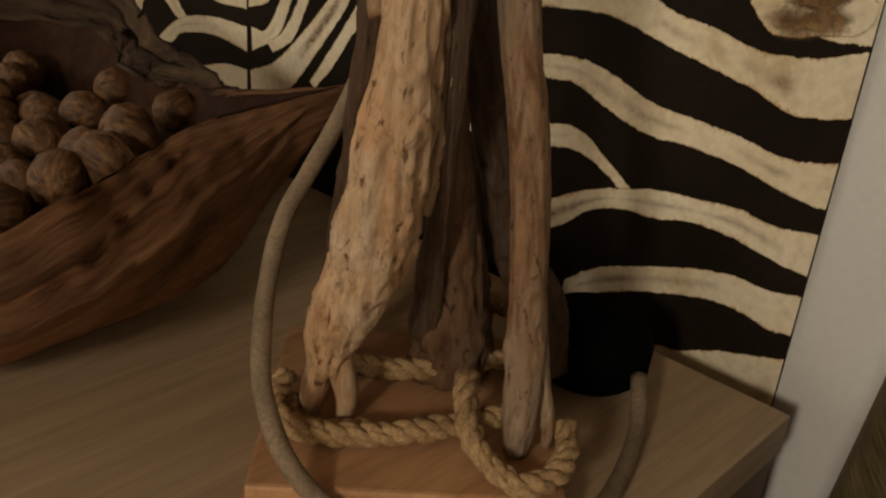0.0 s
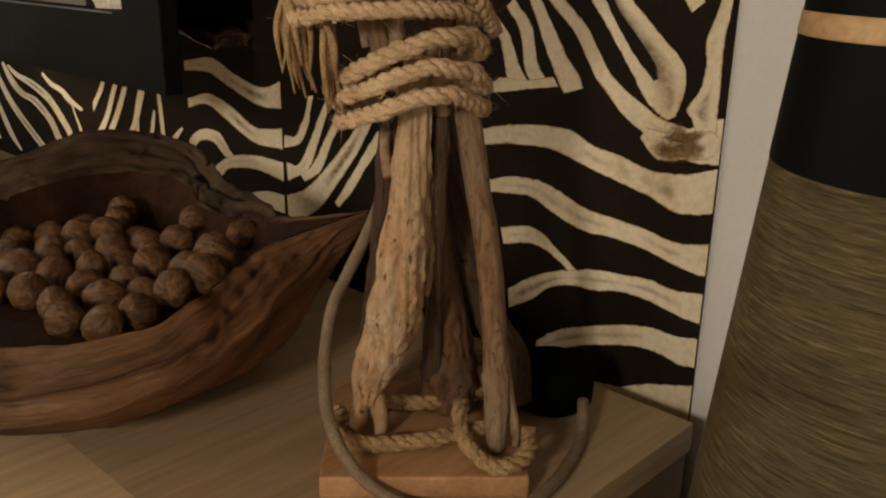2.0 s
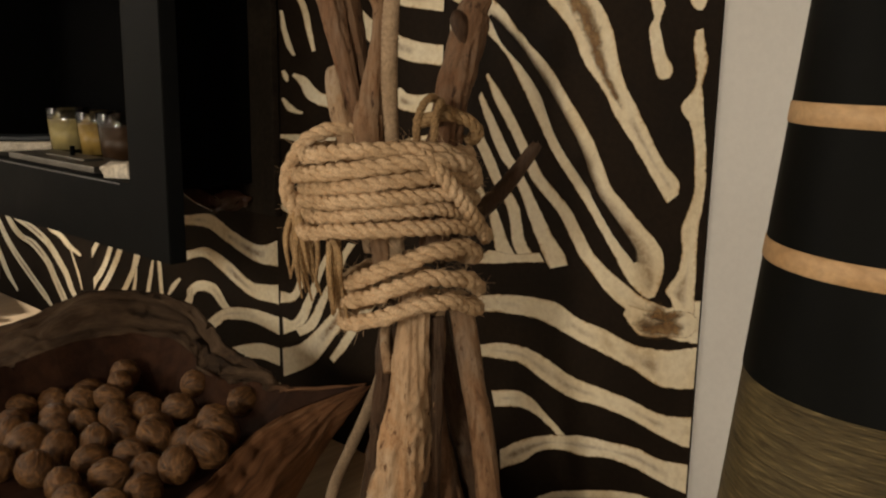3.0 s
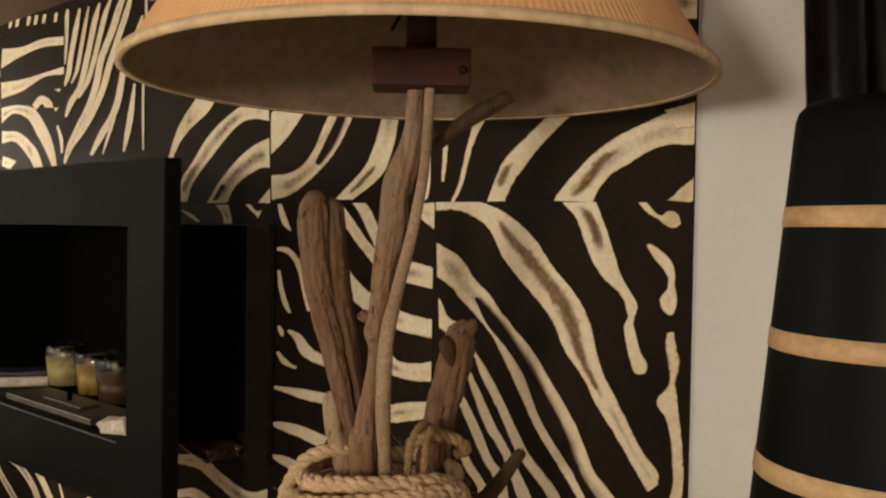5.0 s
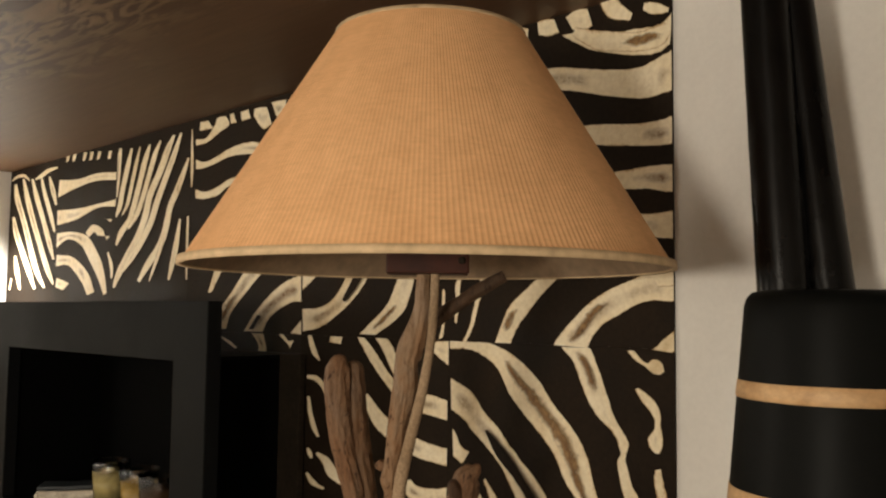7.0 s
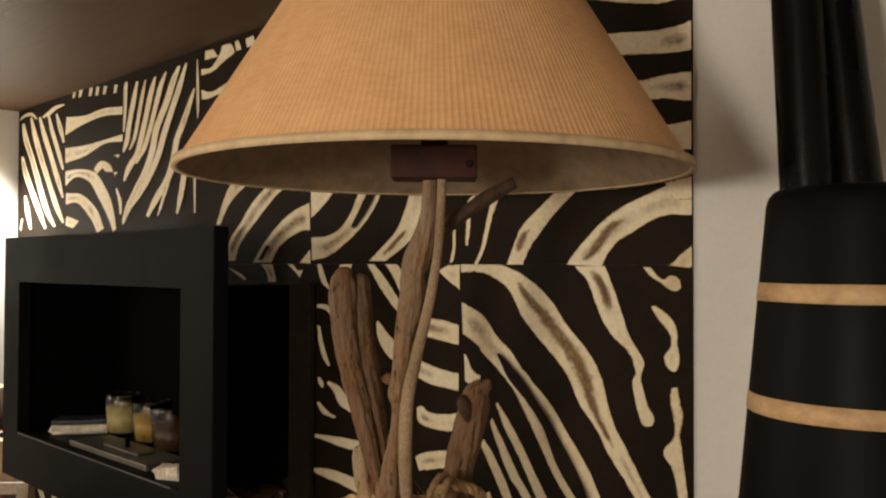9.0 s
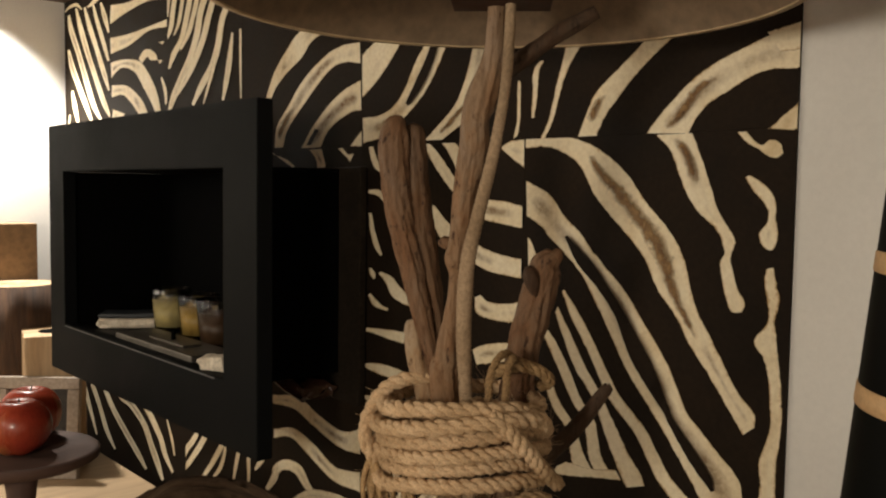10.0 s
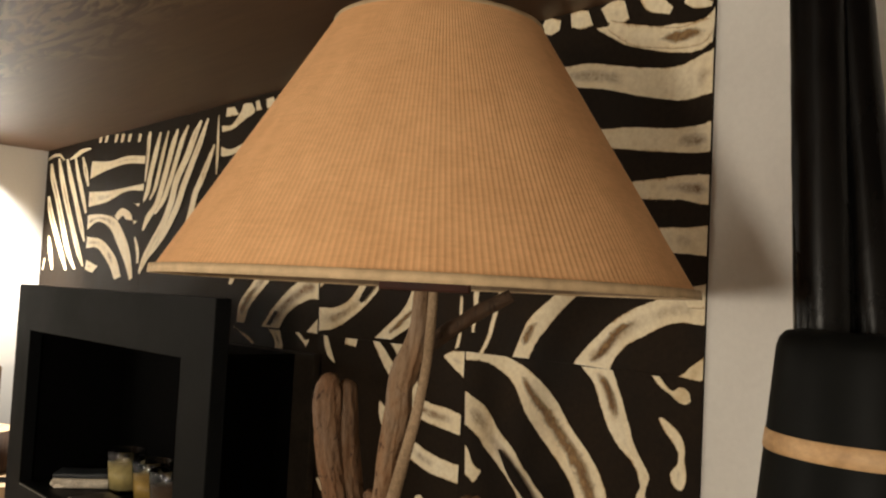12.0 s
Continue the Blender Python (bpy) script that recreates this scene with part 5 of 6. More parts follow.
# rope about the feet
part("foot_rope", rope(at_lamp([(-0.176, -0.325, 0.888), (-0.160, -0.345, 0.884), (-0.138, -0.347, 0.882), (-0.123, -0.336, 0.880), (-0.106, -0.317, 0.880), (-0.092, -0.299, 0.882), (-0.080, -0.280, 0.884), (-0.070, -0.262, 0.886), (-0.058, -0.235, 0.886)]), 0.0078), ROPE_OLD, lamp_stand)
part("foot_rope", rope(at_lamp([(-0.165, -0.330, 0.878), (-0.145, -0.340, 0.8775), (-0.125, -0.327, 0.8775), (-0.115, -0.312, 0.8775)]), 0.0065), ROPE_OLD, lamp_stand)
part("foot_rope", rope(at_lamp([(-0.096, -0.250, 0.893), (-0.088, -0.260, 0.902), (-0.075, -0.274, 0.895), (-0.058, -0.284, 0.886), (-0.040, -0.286, 0.880), (-0.022, -0.284, 0.879), (-0.016, -0.266, 0.880), (-0.022, -0.246, 0.882), (-0.036, -0.230, 0.886)]), 0.0078), ROPE_OLD, lamp_stand)
part("foot_rope", rope(at_lamp([(-0.178, -0.286, 0.882), (-0.155, -0.272, 0.884), (-0.137, -0.258, 0.885), (-0.122, -0.230, 0.886), (-0.107, -0.201, 0.886), (-0.09, -0.185, 0.888)]), 0.0078), ROPE_OLD, lamp_stand)
part("foot_rope", rope(at_lamp([(-0.185, -0.195, 0.886), (-0.168, -0.172, 0.890), (-0.150, -0.150, 0.890), (-0.130, -0.150, 0.888)]), 0.0085), ROPE_OLD, lamp_stand)
# loose hairs standing off the rope
fuzz = bmesh.new()
random.seed(11)
for w, r in windings:
    for k in range(230):
        p = Vector(random.choice(w)) - Vector((PX, PY, TOP))
        p += Vector((random.uniform(-1, 1), random.uniform(-1, 1), random.uniform(-1, 1))).normalized() * r * 0.95
        d = Vector((random.uniform(-1, 1), random.uniform(-1, 1), random.uniform(-0.8, 0.8))).normalized()
        e = Vector((random.uniform(-1, 1), random.uniform(-1, 1), random.uniform(-1, 1))) * 0.004
        tube([p, p + d * 0.005 + e * 0.3, p + d * random.uniform(0.008, 0.016) + e], [0.00028, 0.00022, 0.0001], 3, fuzz, caps=False)
tagged(part("rope_fuzz", fuzz, ROPE, lamp_stand, "loose jute hairs"), kind="stuff")
# frayed ends hanging from the loop
for k in range(34):
    random.seed(k)
    near = k % 3 > 0
    a = Vector((-0.179, -0.360, 1.245) if near else (-0.150, -0.352, 1.228)) + Vector((random.uniform(-0.006, 0.006), random.uniform(-0.006, 0.006), random.uniform(-0.004, 0.004)))
    b = a + Vector((random.uniform(-0.004, 0.012), random.uniform(-0.004, 0.012), -random.uniform(0.040, 0.075)))
    m = (a + b) / 2 + Vector((random.uniform(-0.007, 0.005), random.uniform(-0.007, 0.005), 0.004))
    part("rope_fray", stick(at_lamp([(*a, 0.0026), (*m, 0.0024), (*b, 0.0008)]), 6, 0.1, 0, k), ROPE_OLD, lamp_stand)

# lamp holder and shade
SX, SY, SZ0, SZ1 = -0.073, -0.327, 1.617, 1.837
holder = box(-0.038, 0.038, -0.022, 0.022, 0, 0.029, 0.002)
bmesh.ops.transform(holder, matrix=pose(SX - PX, SY - PY, 1.6125 - TOP, 0, 0, 44), verts=holder.verts[:])
part("holder_block", holder, BRASS_CARD, lamp_stand, "red-brown wooden lamp-holder block", False)
holder = lathe([(0, 0), (0.012, 0), (0.012, 0.034), (0.009, 0.042), (0, 0.042)], 24)
bmesh.ops.translate(holder, vec=(SX - PX, SY - PY, 1.642 - TOP), verts=holder.verts[:])
part("bulb_socket", holder, BRASS_CARD, lamp_stand)
bolt = lathe([(0, 0), (0.0034, 0), (0.0034, 0.003), (0.0022, 0.004), (0, 0.004)], 14)
bmesh.ops.transform(bolt, matrix=pose(SX - PX, SY - PY, 1.6245 - TOP, 0, 0, 44) @ pose(0.031, -0.0215, 0, 90, 0, 0), verts=bolt.verts[:])
part("bolt", bolt, DUSTY, lamp_stand, "dark bolt head in the holder block")
shade = bmesh.new()
uv = shade.loops.layers.uv.new("UVMap")
N, K, TH = 128, 14, 0.0022
ring_out = []
for k in range(K + 1):
    f = k / K
    r, z = 0.224 + (0.0895 - 0.224) * f, SZ0 + (SZ1 - SZ0) * f
    ring_out.append([shade.verts.new((r * math.cos(2 * math.pi * i / N), r * math.sin(2 * math.pi * i / N), z - SZ0)) for i in range(N)])
for k in range(K):
    for i in range(N):
        fc = shade.faces.new((ring_out[k][i], ring_out[k][(i + 1) % N], ring_out[k + 1][(i + 1) % N], ring_out[k + 1][i]))
        for lp, (du, dv) in zip(fc.loops, ((0, 0), (1, 0), (1, 1), (0, 1))):
            lp[uv].uv = ((i + du) / N, (k + dv) / K)
me = bpy.data.meshes.new("shade")
shade.to_mesh(me)
shade.free()
for p in me.polygons:
    p.use_smooth = True
me.materials.append(LINEN)
cone = new("shade", me)
cone.parent, cone.location = lamp_stand, (SX - PX, SY - PY, SZ0 - TOP)
tagged(cone, "cone shade of orange-beige ribbed linen")
part("lining", lathe([(0.224 - TH, 0.0), (0.0895 - TH, SZ1 - SZ0)], 96), LINING, cone, "shade lining with the dimness inside the cone painted in")
for nm, r, z in (("lower_binding", 0.2245, 0.003), ("upper_binding", 0.0898, SZ1 - SZ0 - 0.002)):
    part(nm, lathe([(r - 0.0035, z - 0.003), (r + 0.0012, z - 0.0034), (r + 0.0006, z + 0.0034), (r - 0.0035, z + 0.003), (r - 0.0035, z - 0.003)], 96), TRIM, cone, "pale cloth binding")
for k in range(3):
    a = 2 * math.pi * k / 3 + 0.4
    part("spoke", tube([Vector((0, 0, 0.085)), Vector((0.1705 * math.cos(a), 0.1705 * math.sin(a), 0.08))], [0.0016, 0.0016], 8), BLACK_DEEP, cone)

# flex: hangs from the bundle, loops over the table before the plinth to its plug
flex = [(-0.150, -0.282, 1.16), (-0.176, -0.262, 1.12), (-0.200, -0.248, 1.075), (-0.213, -0.249, 1.045), (-0.212, -0.266, 1.020), (-0.206, -0.288, 1.000), (-0.198, -0.311, 0.980), (-0.183, -0.334, 0.948), (-0.148, -0.363, 0.921), (-0.127, -0.372, 0.904), (-0.106, -0.374, 0.886), (-0.088, -0.365, 0.868), (-0.068, -0.353, 0.8566), (-0.039, -0.346, 0.8562), (-0.015, -0.330, 0.8562), (0.002, -0.308, 0.8562), (0.007, -0.277, 0.8562), (-0.002, -0.222, 0.8562), (-0.020, -0.172, 0.8562), (-0.032, -0.150, 0.862), (-0.048, -0.128, 0.872)]
g = glide(at_lamp(flex), 0.006)
part("flex", tube(g, [0.0056] * len(g), 12, None, 0.08, 2.0), CORD, lamp_stand, "grey cloth-covered flex")
plug = lathe([(0, 0), (0.034, 0), (0.042, 0.008), (0.043, 0.03), (0.036, 0.045), (0, 0.05)], 40)
bmesh.ops.translate(plug, vec=(-0.094 - PX, -0.118 - PY, 0.0005), verts=plug.verts[:])
part("switch", plug, BLACK_DEEP, lamp_stand, "round black foot switch on the flex")


# ---- bowl of walnuts ----
BX, BY = -0.56, -0.335
# angle; hollow's edge: radius, height; lip: radius, height; foot radius
RIM = [(-90, .200, .112, .335, .085, .25), (-60, .260, .110, .350, .075, .26), (-45, .300, .114, .352, .068, .262), (-30, .320, .122, .368, .080, .26), (-21.5, .322, .128, .362, .092, .255), (-14, .304, .141, .345, .100, .246), (-8, .282, .147, .323, .106, .238), (-3, .267, .151, .313, .112, .234), (4, .254, .155, .290, .120, .230), (8, .252, .157, .283, .123, .228), (14, .257, .162, .278, .126, .225), (20, .268, .166, .280, .138, .222), (24, .285, .170, .292, .158, .215), (28.5, .310, .176, .316, .170, .20)]
RIM += [(32, .262, .165, .278, .150, .185), (36, .207, .148, .222, .135, .165), (46, .170, .136, .184, .138, .130)]
RIM += [(70, .122, .138, .152, .152, .110), (90, .115, .142, .145, .160, .105), (110, .135, .146, .175, .166, .120), (131, .168, .148, .228, .172, .15), (146, .188, .150, .275, .180, .18), (160, .178, .150, .278, .180, .19), (180, .165, .148, .262, .172, .20), (205, .172, .138, .275, .155, .21), (235, .182, .124, .300, .126, .22)]
bowl = thing("bowl", "large rough carved root-wood bowl of walnuts with a pointed lip", "bowl", (BX, BY, TOP))


def rim_at(deg):
    rows = [(r[0] - 360, *r[1:]) for r in RIM] + RIM + [(r[0] + 360, *r[1:]) for r in RIM]
    for lo, hi in zip(rows, rows[1:]):
        if lo[0] <= deg < hi[0]:
            f = (deg - lo[0]) / (hi[0] - lo[0])
            f = f * f * (3 - 2 * f) * 0.5 + f * 0.5
            return [p + (q - p) * f for p, q in zip(lo[1:], hi[1:])]


def bowl_mesh():
    out = bmesh.new()
    uv = out.loops.layers.uv.new("UVMap")
    n = 560
    rings = [[] for k in range(44)]
    for i in range(n):
        a = -90 + 360 * i / n
        ri, zi, rl, zl, rf = rim_at(a)
        ca, sa = math.cos(radians(a)), math.sin(radians(a))
        # a long groove runs along the near lip
        dip = 0.024 * max(0.0, 1 - abs(a + 44) / 42)
        keys = [(rf * 0.72, 0.0), (rf * 0.9, 0.006), (rf, 0.02), (rf + (rl - rf) * 0.36, zl * 0.42), (rf + (rl - rf) * 0.78, zl * 0.80), (rl, zl), (rl - (rl - ri) * 0.28, zl + (zi - zl) * 0.36), (rl - (rl - ri) * 0.66, zl + (zi - zl) * 0.80 - dip), (ri, zi), (ri * 0.97, zi * 0.93), (ri * 0.90, max(zi * 0.80, 0.085)), (ri * 0.72, 0.082), (ri * 0.45, 0.079)]
        v = [Vector((r, 0, z)) for r, z in keys]
        v = [v[0] * 2 - v[1]] + v + [v[-1] * 2 - v[-2]]
        pick = []
        for c, (p0, p1, p2, p3) in zip((2, 2, 2, 5, 5, 5, 6, 6, 2, 3, 3, 3), zip(v, v[1:], v[2:], v[3:])):
            for s in range(c):
                t = s / c
                pick.append(0.5 * (2 * p1 + (p2 - p0) * t + (2 * p0 - 5 * p1 + 4 * p2 - p3) * t * t + (3 * p1 - 3 * p2 + p3 - p0) * t ** 3))
        for k, q in enumerate(pick):
            p = Vector((ca * q.x, sa * q.x, q.z))
            w = 1.0 if 5 <= k <= 33 else 0.35 if k > 33 else 0.0
            # torn ledges and long grooves follow the rim, with coarser dents
            u = (math.cos(radians(a)) * 1.05, math.sin(radians(a)) * 1.05)
            f = 0.016 * noise.noise(p * 9) + 0.010 * noise.noise((u[0] * 1.6, u[1] * 1.6 + 8, k * 0.34 + 2)) + 0.006 * noise.noise((u[0] * 2.2, u[1] * 2.2, k * 0.26)) + 0.003 * noise.noise((u[0] * 5, u[1] * 5, k * 0.6 + 4))
            f -= 0.008 * max(0.0, 1 - abs(noise.noise((u[0] * 1.5, u[1] * 1.5 + 3, k * 0.20 + 1.7))) / 0.06)
            f += 0.0022 * noise.noise(Vector((p.x * 45, p.y * 45, p.z * 60))) - 0.012 * max(0.0, noise.noise(p * 22 + Vector((4, 0, 9))) - 0.42)
            p += Vector((ca * 0.8, sa * 0.8, 0.7)) * f * w
            p.z = max(p.z, 0.0006)
            rings[k].append(out.verts.new(p))
    for k in range(43):
        for i in range(n):
            j = (i + 1) % n
            fc = out.faces.new((rings[k][i], rings[k][j], rings[k + 1][j], rings[k + 1][i]))
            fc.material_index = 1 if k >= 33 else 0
            for lp, (du, dk) in zip(fc.loops, ((0, 0), (1, 0), (1, 1), (0, 1))):
                lp[uv].uv = ((i + du) / n * 2.0, (k + dk) * 0.0105)
    for ring, z in ((rings[0], 0.0006), (rings[-1], 0.079)):
        c = out.verts.new((0, 0, z))
        for i in range(n):
            fc = out.faces.new((ring[i], ring[(i + 1) % n], c))
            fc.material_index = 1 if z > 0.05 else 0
    return out


shell = part("shell", bowl_mesh(), [BOWL, BOWL_IN_SHADED], bowl, "rough brown carved wood")


def walnut():
    out = bmesh.new()
    bmesh.ops.create_icosphere(out, subdivisions=4, radius=0.0185)
    for v in out.verts:
        d = v.co.normalized()
        seam = math.exp(-(d.y / 0.09) ** 2)
        v.co *= 1 + 0.05 * seam + 0.04 * noise.noise(d * 2.4) + 0.03 * noise.noise(Vector((d.x * 7, d.y * 7, d.z * 2.5))) - 0.05 * max(0.0, 1 - abs(noise.noise(Vector((d.x * 5 + 4, d.y * 5, d.z * 2)))) / 0.12)
        v.co.z *= 1.12
        v.co.y *= 0.97
    return out


nut_mesh = finish(walnut(), "walnut", NUT)
random.seed(4)
NUTS = [(-634, -292, 962), (-598, -326, 962), (-564, -337, 950), (-580, -403, 950), (-563, -442, 950), (-493, -462, 950), (-516, -385, 950), (-494, -431, 950), (-438, -458, 950), (-456, -376, 950), (-471, -339, 955), (-548, -304, 953), (-510, -285, 961), (-560, -230, 964), (-551, -290, 967), (-425, -416, 950), (-364, -412, 952), (-361, -449, 950), (-378, -366, 960), (-413, -331, 963)]
NUTS += [(-374, -333, 968), (-428, -289, 970), (-406, -271, 976), (-464, -226, 966), (-399, -468, 950), (-663, -271, 962), (-392, -304, 971), (-600, -390, 946), (-540, -480, 946), (-610, -440, 946), (-640, -340, 948), (-500, -320, 948), (-420, -470, 944), (-660, -300, 955)]
spots = []
for x, y, z in NUTS:
    p = Vector((x / 1000, y / 1000, z / 1000))
    if all((p - q).length > 0.033 for q in spots):
        spots.append(p)
for layer in range(260):
    a, r = random.uniform(0, 2 * math.pi), 0.21 * math.sqrt(random.random())
    p = Vector((-0.54 + r * math.cos(a) * 0.75, -0.37 + r * math.sin(a) * 0.5, TOP + 0.094))
    if all((p - q).length > 0.035 for q in spots):
        spots.append(p)
for p in spots:
    ob = tagged(new("walnut", nut_mesh), "brown walnut lying in the wooden bowl", "walnut", "walnuts in the bowl")
    s = random.uniform(0.9, 1.12)
    ob.matrix_world = Matrix.Translation(p) @ Euler((random.uniform(0, 6), random.uniform(0, 6), random.uniform(0, 6))).to_matrix().to_4x4() @ Matrix.Scale(s, 4)


# ---- wall fireplace ----
fire = thing("wall_fireplace", "black wall-hung bioethanol fireplace with a broad frame, unlit", "fireplace", (-0.99, 0, 1.11))


def at_fire(bm):
    bmesh.ops.translate(bm, vec=(0.99, 0, -1.11), verts=bm.verts[:])
    return bm


FX0, FX1, FZ0, FZ1 = -1.442, -0.6215, 1.107, 1.591
IX0, IX1, IZ0, IZ1 = -1.360, -0.716, 1.203, 1.501
frame_parts = bmesh.new()
loop_o = [(FX0, FZ0), (FX1, FZ0), (FX1, FZ1), (FX0, FZ1)]
loop_i = [(IX0, IZ0), (IX1, IZ0), (IX1, IZ1), (IX0, IZ1)]
grid = {}
for y in (-0.222, -0.198):
    grid[y] = [frame_parts.verts.new((x, y, z)) for x, z in loop_o + loop_i]
for y in grid:
    v = grid[y]
    for i in range(4):
        frame_parts.faces.new((v[i], v[(i + 1) % 4], v[4 + (i + 1) % 4], v[4 + i]))
a, b = grid.values()
for i in range(4):
    frame_parts.faces.new((a[i], a[(i + 1) % 4], b[(i + 1) % 4], b[i]))
    frame_parts.faces.new((a[4 + i], a[4 + (i + 1) % 4], b[4 + (i + 1) % 4], b[4 + i]))
bmesh.ops.recalc_face_normals(frame_parts, faces=frame_parts.faces[:])
bmesh.ops.bevel(frame_parts, geom=[e for e in frame_parts.edges if len(e.link_faces) == 2 and abs(e.link_faces[0].normal.dot(e.link_faces[1].normal)) < 0.5], offset=0.0012, segments=2, affect="EDGES")
part("front_frame", at_fire(frame_parts), FRAME_BLACK, fire, "broad satin-black front frame", False)
HX0, HX1 = -1.372, -0.728
part("side_cheek", at_fire(box(HX1 - 0.004, HX1, -0.198, -0.017, 1.190, 1.500)), BLACK_DEEP, fire, "", False)
part("side_cheek", at_fire(box(HX0, HX0 + 0.004, -0.198, -0.017, 1.190, 1.500)), BLACK_DEEP, fire, "", False)
part("top_plate", at_fire(box(HX0, HX1, -0.198, -0.017, 1.5005, 1.5040)), BLACK_DEEP, fire, "", False)
part("bottom_plate", at_fire(box(HX0, HX1, -0.198, -0.017, 1.1860, 1.1895)), BLACK_DEEP, fire, "", False)
part("firebox_floor", at_fire(box(HX0 + 0.005, HX1 - 0.005, -0.2215, -0.022, 1.196, 1.200, 0.001)), BLACK, fire, "black floor plate with a worn bright front edge", False)
part("worn_edge", at_fire(box(HX0 + 0.014, HX1 - 0.014, -0.2226, -0.2200, 1.1988, 1.2012, 0.0004)), WORN_METAL, fire, "bright worn metal edge", False)
part("firebox_back", at_fire(box(HX0 + 0.005, HX1 - 0.005, -0.021, -0.0175, 1.201, 1.4995)), BLACK_DEEP, fire, "", False)
part("wall_flange", at_fire(box(HX0 - 0.055, -0.674, -0.0165, -0.004, 1.140, 1.5075, 0.0015)), DUSTY, fire, "dusty dark brown wall flange", False)


# ---- floor vase ----
VX, VY = 0.232, -0.1445
vase = thing("floor_vase", "tall tapering floor vase, black above with bare wood bands, fibre-wound below", "vase", (VX, VY, 0))


def vr(z):
    return 0.0821 + 0.0919 * (1.5 - z)


GOLD = 1.152
low = [(0, 0.001), (0.095, 0.001), (0.100, 0.01)] + [(min(vr(z), 0.1 + 0.09 * z), z) for z in np.linspace(0.05, GOLD, 40)]
part("fibre_body", lathe(low, 96), FIBRE, vase, "golden-brown wound fibre body")
part("black_body", lathe([(vr(z) + 0.0006, z) for z in np.linspace(GOLD, 1.585, 30)] + [(vr(1.59) - 0.001, 1.592), (vr(1.597) - 0.005, 1.597), (vr(1.598) - 0.012, 1.5985), (0.056, 1.598), (0.052, 1.590), (0.05, 1.50), (0, 1.49)], 96), BLACK, vase, "satin black upper body")
for z in (1.516, 1.428, 1.336, 1.241):
    h = 0.0075
    part("wood_band", lathe([(vr(z - h) + 0.0004, z - h), (vr(z - h) + 0.0014, z - h + 0.001), (vr(z + h) + 0.0014, z + h - 0.001), (vr(z + h) + 0.0004, z + h)], 96, None, False, 0.004, z * 7), BEIGE, vase, "bare wood band")
poles = thing("decorative_poles", "two dark lacquered poles standing in the floor vase", "pole", (VX, VY, 1.5))
for nm, a, b, r0, r1 in (("pole", (0.184, -0.122, 1.47), (0.158, -0.114, 1.93), 0.0245, 0.0215), ("pole", (0.222, -0.098, 1.47), (0.172, -0.090, 1.93), 0.0235, 0.0180)):
    g = glide([(a[0] - VX, a[1] - VY, a[2] - 1.5, r0), (b[0] - VX, b[1] - VY, b[2] - 1.5, r1)], 0.02)
    part(nm, tube([q.resized(3) for q in g], [q[3] for q in g], 28, None, 0.02, 1.0), LACQUER, poles, "dark lacquered round pole")


# ---- in the firebox ----
BASE = 1.2005
burner = thing("burner_tray", "flat steel burner tray lying in the fireplace", "burner tray", (-1.0, -0.165, BASE))
part("plate", box(-0.155, 0.145, -0.038, 0.038, 0, 0.012, 0.002), STEEL, burner, "", False)
part("slot_cover", box(-0.06, 0.07, -0.016, 0.016, 0.0122, 0.0155, 0.001), STEEL, burner, "", False)
part("knob", lathe([(0, 0.012), (0.004, 0.012), (0.004, 0.03), (0, 0.03)], 12), BLACK_DEEP, burner)


def votive(wax, label):
    ob = thing("candle_glass", label, "candle", (0, 0, 0), "candles in the fireplace")
    part("glass", lathe([(0, 0), (0.024, 0), (0.027, 0.003), (0.034, 0.084), (0.0332, 0.0855), (0.0318, 0.084), (0.026, 0.008), (0, 0.008)], 40), GLASS, ob, "clear glass tumbler").visible_shadow = False
    part("wax", lathe([(0, 0.009), (0.0262, 0.009), (0.0308, 0.062), (0.028, 0.060), (0, 0.059)], 40), wax, ob, "poured wax")
    part("wick", tube([Vector((0, 0, 0.057)), Vector((0.001, 0, 0.066))], [0.0009, 0.0006], 6), BLACK_DEEP, ob)
    return ob


first = votive(WAX, "clear glass votive with a pale yellow candle")
first.matrix_world = pose(-1.187, -0.083, BASE, 0, 0, 40) @ Matrix.Diagonal((1.10, 1.10, 0.95, 1.0))
votive(WAX_HONEY, "clear glass votive with a honey-yellow candle").matrix_world = pose(-1.066, -0.086, BASE, 0, 0, 75) @ Matrix.Diagonal((1.10, 1.10, 0.95, 1.0))
votive(WAX_DARK, "clear glass votive with a dark brown candle").matrix_world = pose(-0.963, -0.100, BASE, 0, 0, 10) @ Matrix.Diagonal((1.12, 1.12, 0.97, 1.0))


def rough_slab(w, d, h, seed, amount):
    bm = box(-w / 2, w / 2, -d / 2, d / 2, 0, h, h * 0.3)
    bmesh.ops.subdivide_edges(bm, edges=bm.edges[:], cuts=3, use_grid_fill=True)
    for v in bm.verts:
        if v.co.z > 0.001:
            v.co += Vector((noise.noise(v.co * 70 + Vector((seed, 0, 0))), noise.noise(v.co * 70 + Vector((0, seed, 9))), noise.noise(v.co * 60 + Vector((3, 0, seed))))) * amount
    return bm


slab = thing("stone_slab", "dark slate slab with a lumpy cream edge", "stone", (-1.272, -0.124, BASE))
part("stone_edge", rough_slab(0.118, 0.058, 0.019, 1.0, 0.009), STONE, slab, "lumpy cream stone edge")
slate = part("slate_top", rough_slab(0.110, 0.060, 0.009, 4.0, 0.002), SLATE, slab, "dark slate top")
slate.location = (-0.002, 0.004, 0.0195)
slab.rotation_euler = (0, 0, 0.98)
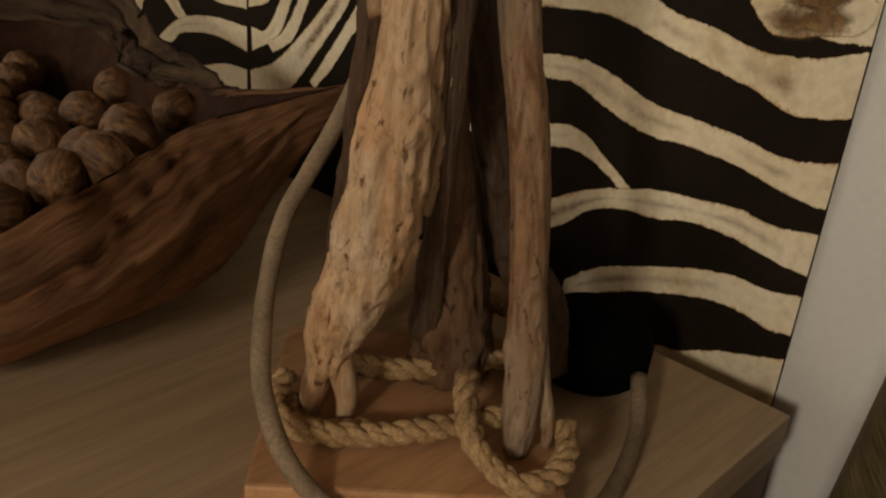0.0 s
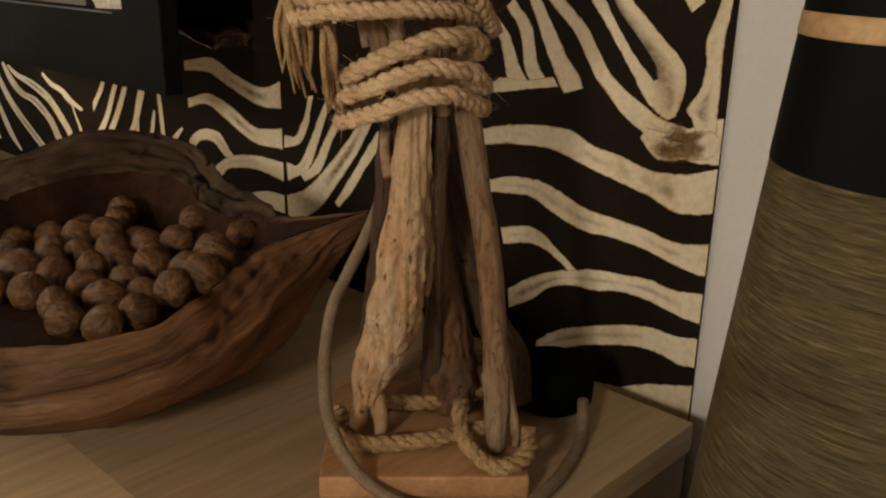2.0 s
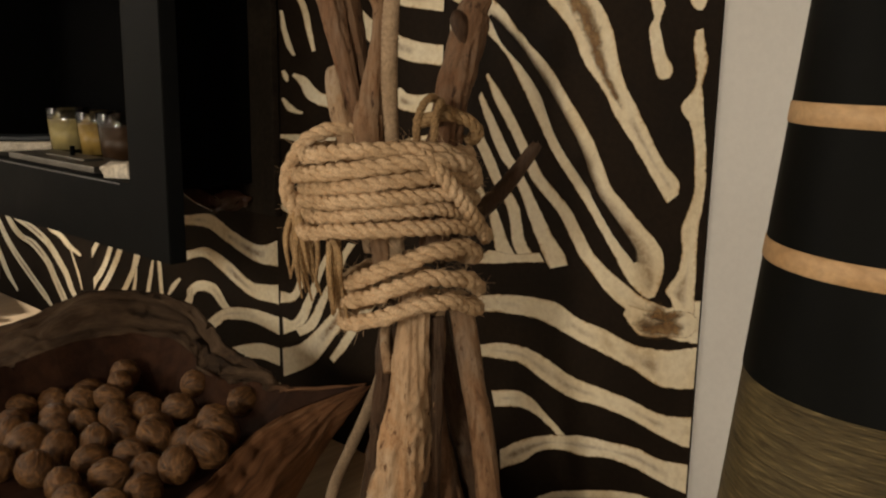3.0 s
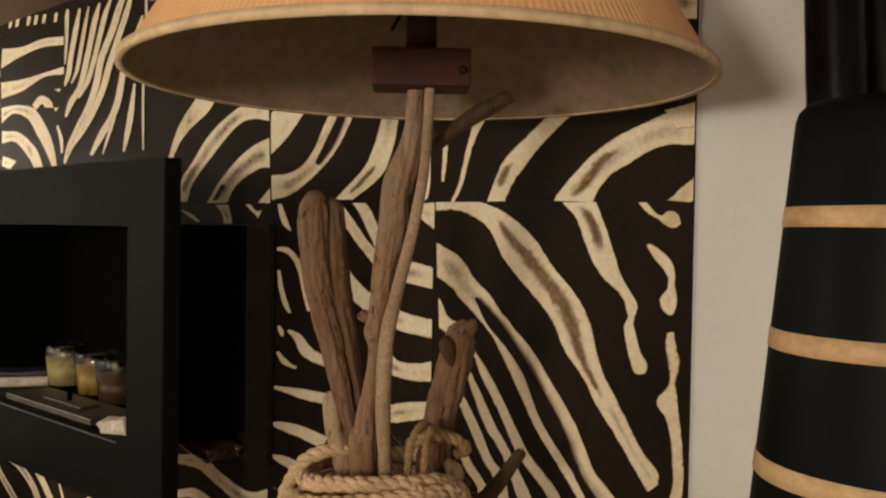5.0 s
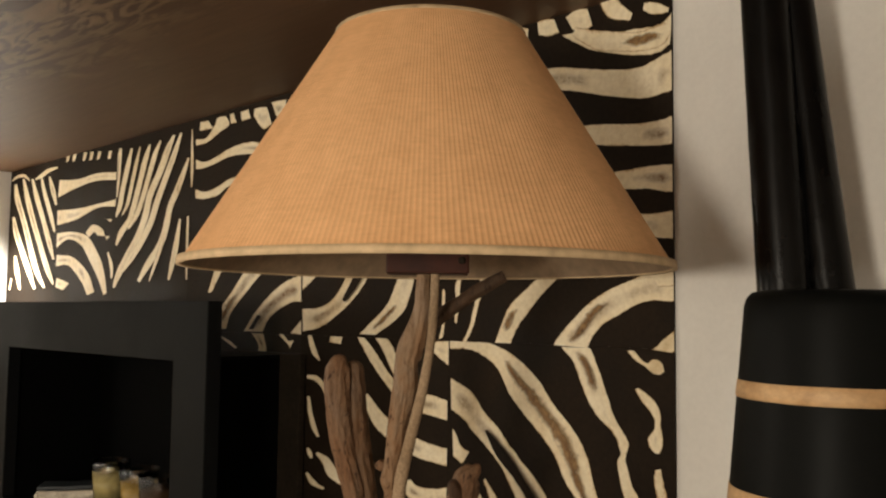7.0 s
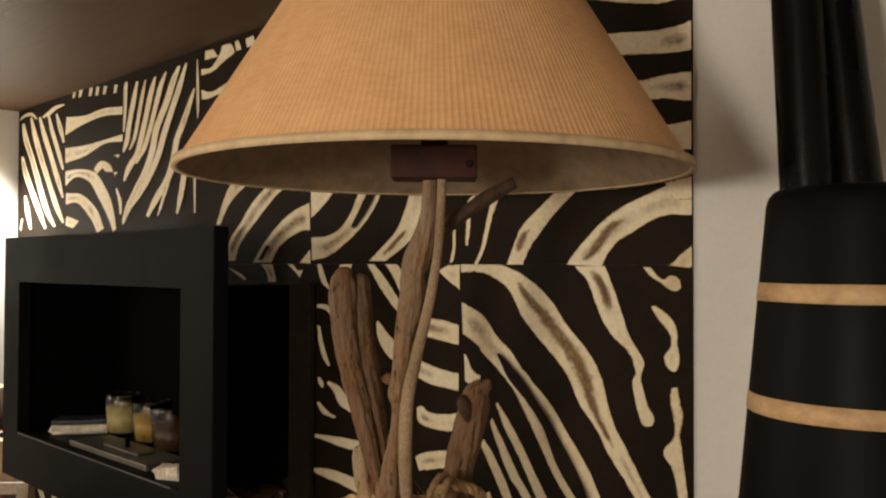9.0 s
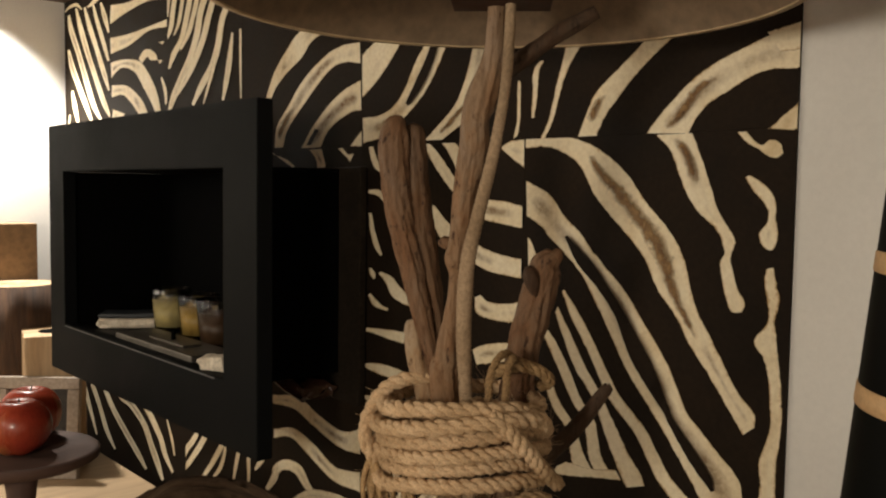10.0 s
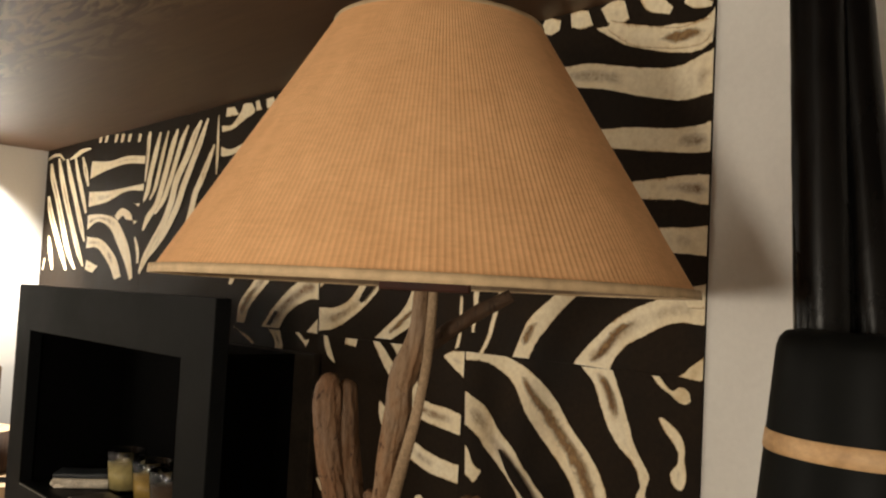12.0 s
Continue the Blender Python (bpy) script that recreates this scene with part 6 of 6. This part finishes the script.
tagged(new("pebble", finish(rough_slab(0.045, 0.03, 0.022, 7.0, 0.007), "pebble", STONE)), "small white rough stone lying in the fireplace", "stone").matrix_world = pose(-0.788, -0.196, BASE, 0, 0, 30)

wrapper = rough_slab(0.165, 0.055, 0.026, 12.0, 0.013)
tagged(new("wrapper", finish(wrapper, "wrapper", RED_FOIL)), "crumpled dark brown wrapper tucked under the fireplace", "wrapper").matrix_world = pose(-0.812, -0.046, 1.157, 4, 7, -4)


# ---- far end of the sideboard ----
stand = thing("cake_stand", "round dark-stained wooden stand holding a red apple", "stand", (-1.175, -0.36, TOP))
part("plate", lathe([(0, 0.150), (0.114, 0.150), (0.126, 0.157), (0.127, 0.168), (0.122, 0.172), (0.114, 0.166), (0, 0.166)], 64), TRAY_WOOD, stand, "round turned wooden plate")
part("foot", lathe([(0, 0), (0.06, 0), (0.062, 0.008), (0.03, 0.02), (0.022, 0.08), (0.03, 0.149), (0, 0.149)], 40), TRAY_WOOD, stand)


def apple():
    bm = bmesh.new()
    bmesh.ops.create_uvsphere(bm, u_segments=40, v_segments=28, radius=0.053)
    for v in bm.verts:
        d = v.co.normalized()
        lat = math.asin(max(-1, min(1, d.z)))
        s = 1.0 - 0.30 * math.exp(-((lat - 1.571) / 0.35) ** 2) - 0.18 * math.exp(-((lat + 1.571) / 0.3) ** 2)
        v.co *= s * (1 + 0.02 * math.cos(5 * math.atan2(d.y, d.x)) * (0.5 - 0.5 * d.z))
        v.co.z *= 0.97
    low = min(v.co.z for v in bm.verts)
    bmesh.ops.translate(bm, vec=(0, 0, -low), verts=bm.verts[:])
    return bm


fruit = thing("apple", "red apple lying on the wooden stand", "apple", (-1.178, -0.362, TOP + 0.1662))
part("flesh", apple(), APPLE, fruit, "glossy red skin")
part("stalk", stick([(0, 0, 0.071, 0.0015), (0.002, 0, 0.083, 0.0013), (0.006, 0, 0.094, 0.0018)], 8, 0, 0, 0, 0.004), DRIFT_DARK, fruit)
copy_thing(fruit, pose(-1.262, -0.318, TOP + 0.1662, 0, 0, 130))

photo = thing("picture_frame", "limed wooden picture frame standing on the sideboard", "picture frame", (-1.545, -0.225, TOP))
for x0, x1, z0, z1 in ((-0.09, 0.09, 0.19, 0.215), (-0.09, 0.09, 0.0, 0.025), (-0.09, -0.065, 0.0255, 0.1895), (0.065, 0.09, 0.0255, 0.1895)):
    part("moulding", box(x0, x1, -0.009, 0.009, z0, z1, 0.002), GREY_FRAME, photo, "", False)
part("photograph", box(-0.0645, 0.0645, 0.0, 0.004, 0.026, 0.189), PHOTO, photo, "dark photograph behind glass", False)
photo.rotation_euler = (radians(-6), 0, radians(48))


def log_block(name, label, at, rows, mat, hole, turn):
    ob = thing(name, label, "candle holder", at, "wooden candle holders")
    bm = lathe([(0, 0)] + rows + [(hole + 0.001, rows[-1][1] + 0.0005)], 48, None, False, 0.06, at[0] * 9)
    part("body", bm, mat, ob, "rough wooden body")
    z = rows[-1][1]
    part("cut_top", lathe([(rows[-1][0] * 0.985, z + 0.001), (hole, z + 0.0015), (hole, z - 0.02), (0, z - 0.02)], 48, None, False, 0.05, at[0] * 9), LIGHT_WOOD, ob, "pale sawn top with a round hole")
    ob.rotation_euler = (0, 0, turn)
    return ob


log_block("log_holder", "barked log candle holder with a sawn pale top", (-1.795, -0.185, TOP), [(0.083, 0.0), (0.086, 0.05), (0.084, 0.2), (0.085, 0.392)], BARK, 0.03, 0.3)
half = thing("block_holder", "pale wooden block candle holder with one natural edge", "candle holder", (-1.641, -0.155, TOP), "wooden candle holders")
bm = box(-0.085, 0.068, -0.062, 0.062, 0, 0.297, 0.004)
bmesh.ops.subdivide_edges(bm, edges=[e for e in bm.edges if e.calc_length() > 0.05], cuts=5, use_grid_fill=True)
for v in bm.verts:
    if v.co.x < -0.080:
        v.co.x -= 0.035 * (1 - v.co.z / 0.3) + 0.012 * noise.noise(v.co * 25)
part("body", bm, LIGHT_WOOD, half, "pale planed wood", False)
# No hole is cut: a black disc on top paints its dark inside.
part("hole_disc", lathe([(0.0, 0.2990), (0.029, 0.2990), (0.030, 0.2978)], 32), BLACK_DEEP, half, "flat black disc standing in for the shaded candle hole")
half.rotation_euler = (0, 0, radians(-14))
crate = thing("board_box", "tall brown board box standing in the corner", "box", (-1.937, -0.20, TOP))
part("body", box(-0.05, 0.05, -0.09, 0.09, 0, 0.53, 0.002), MDF, crate, "", False)
dish = thing("dish", "small white dish with a dark foot", "dish", (-1.937, -0.24, TOP + 0.5305))
part("saucer", lathe([(0, 0.014), (0.03, 0.014), (0.05, 0.024), (0.049, 0.026), (0.03, 0.0165), (0, 0.0165)], 32), WHITE_WALL, dish, "white glaze")
part("foot", lathe([(0, 0), (0.016, 0), (0.012, 0.0138), (0, 0.0138)], 24), BLACK_DEEP, dish)
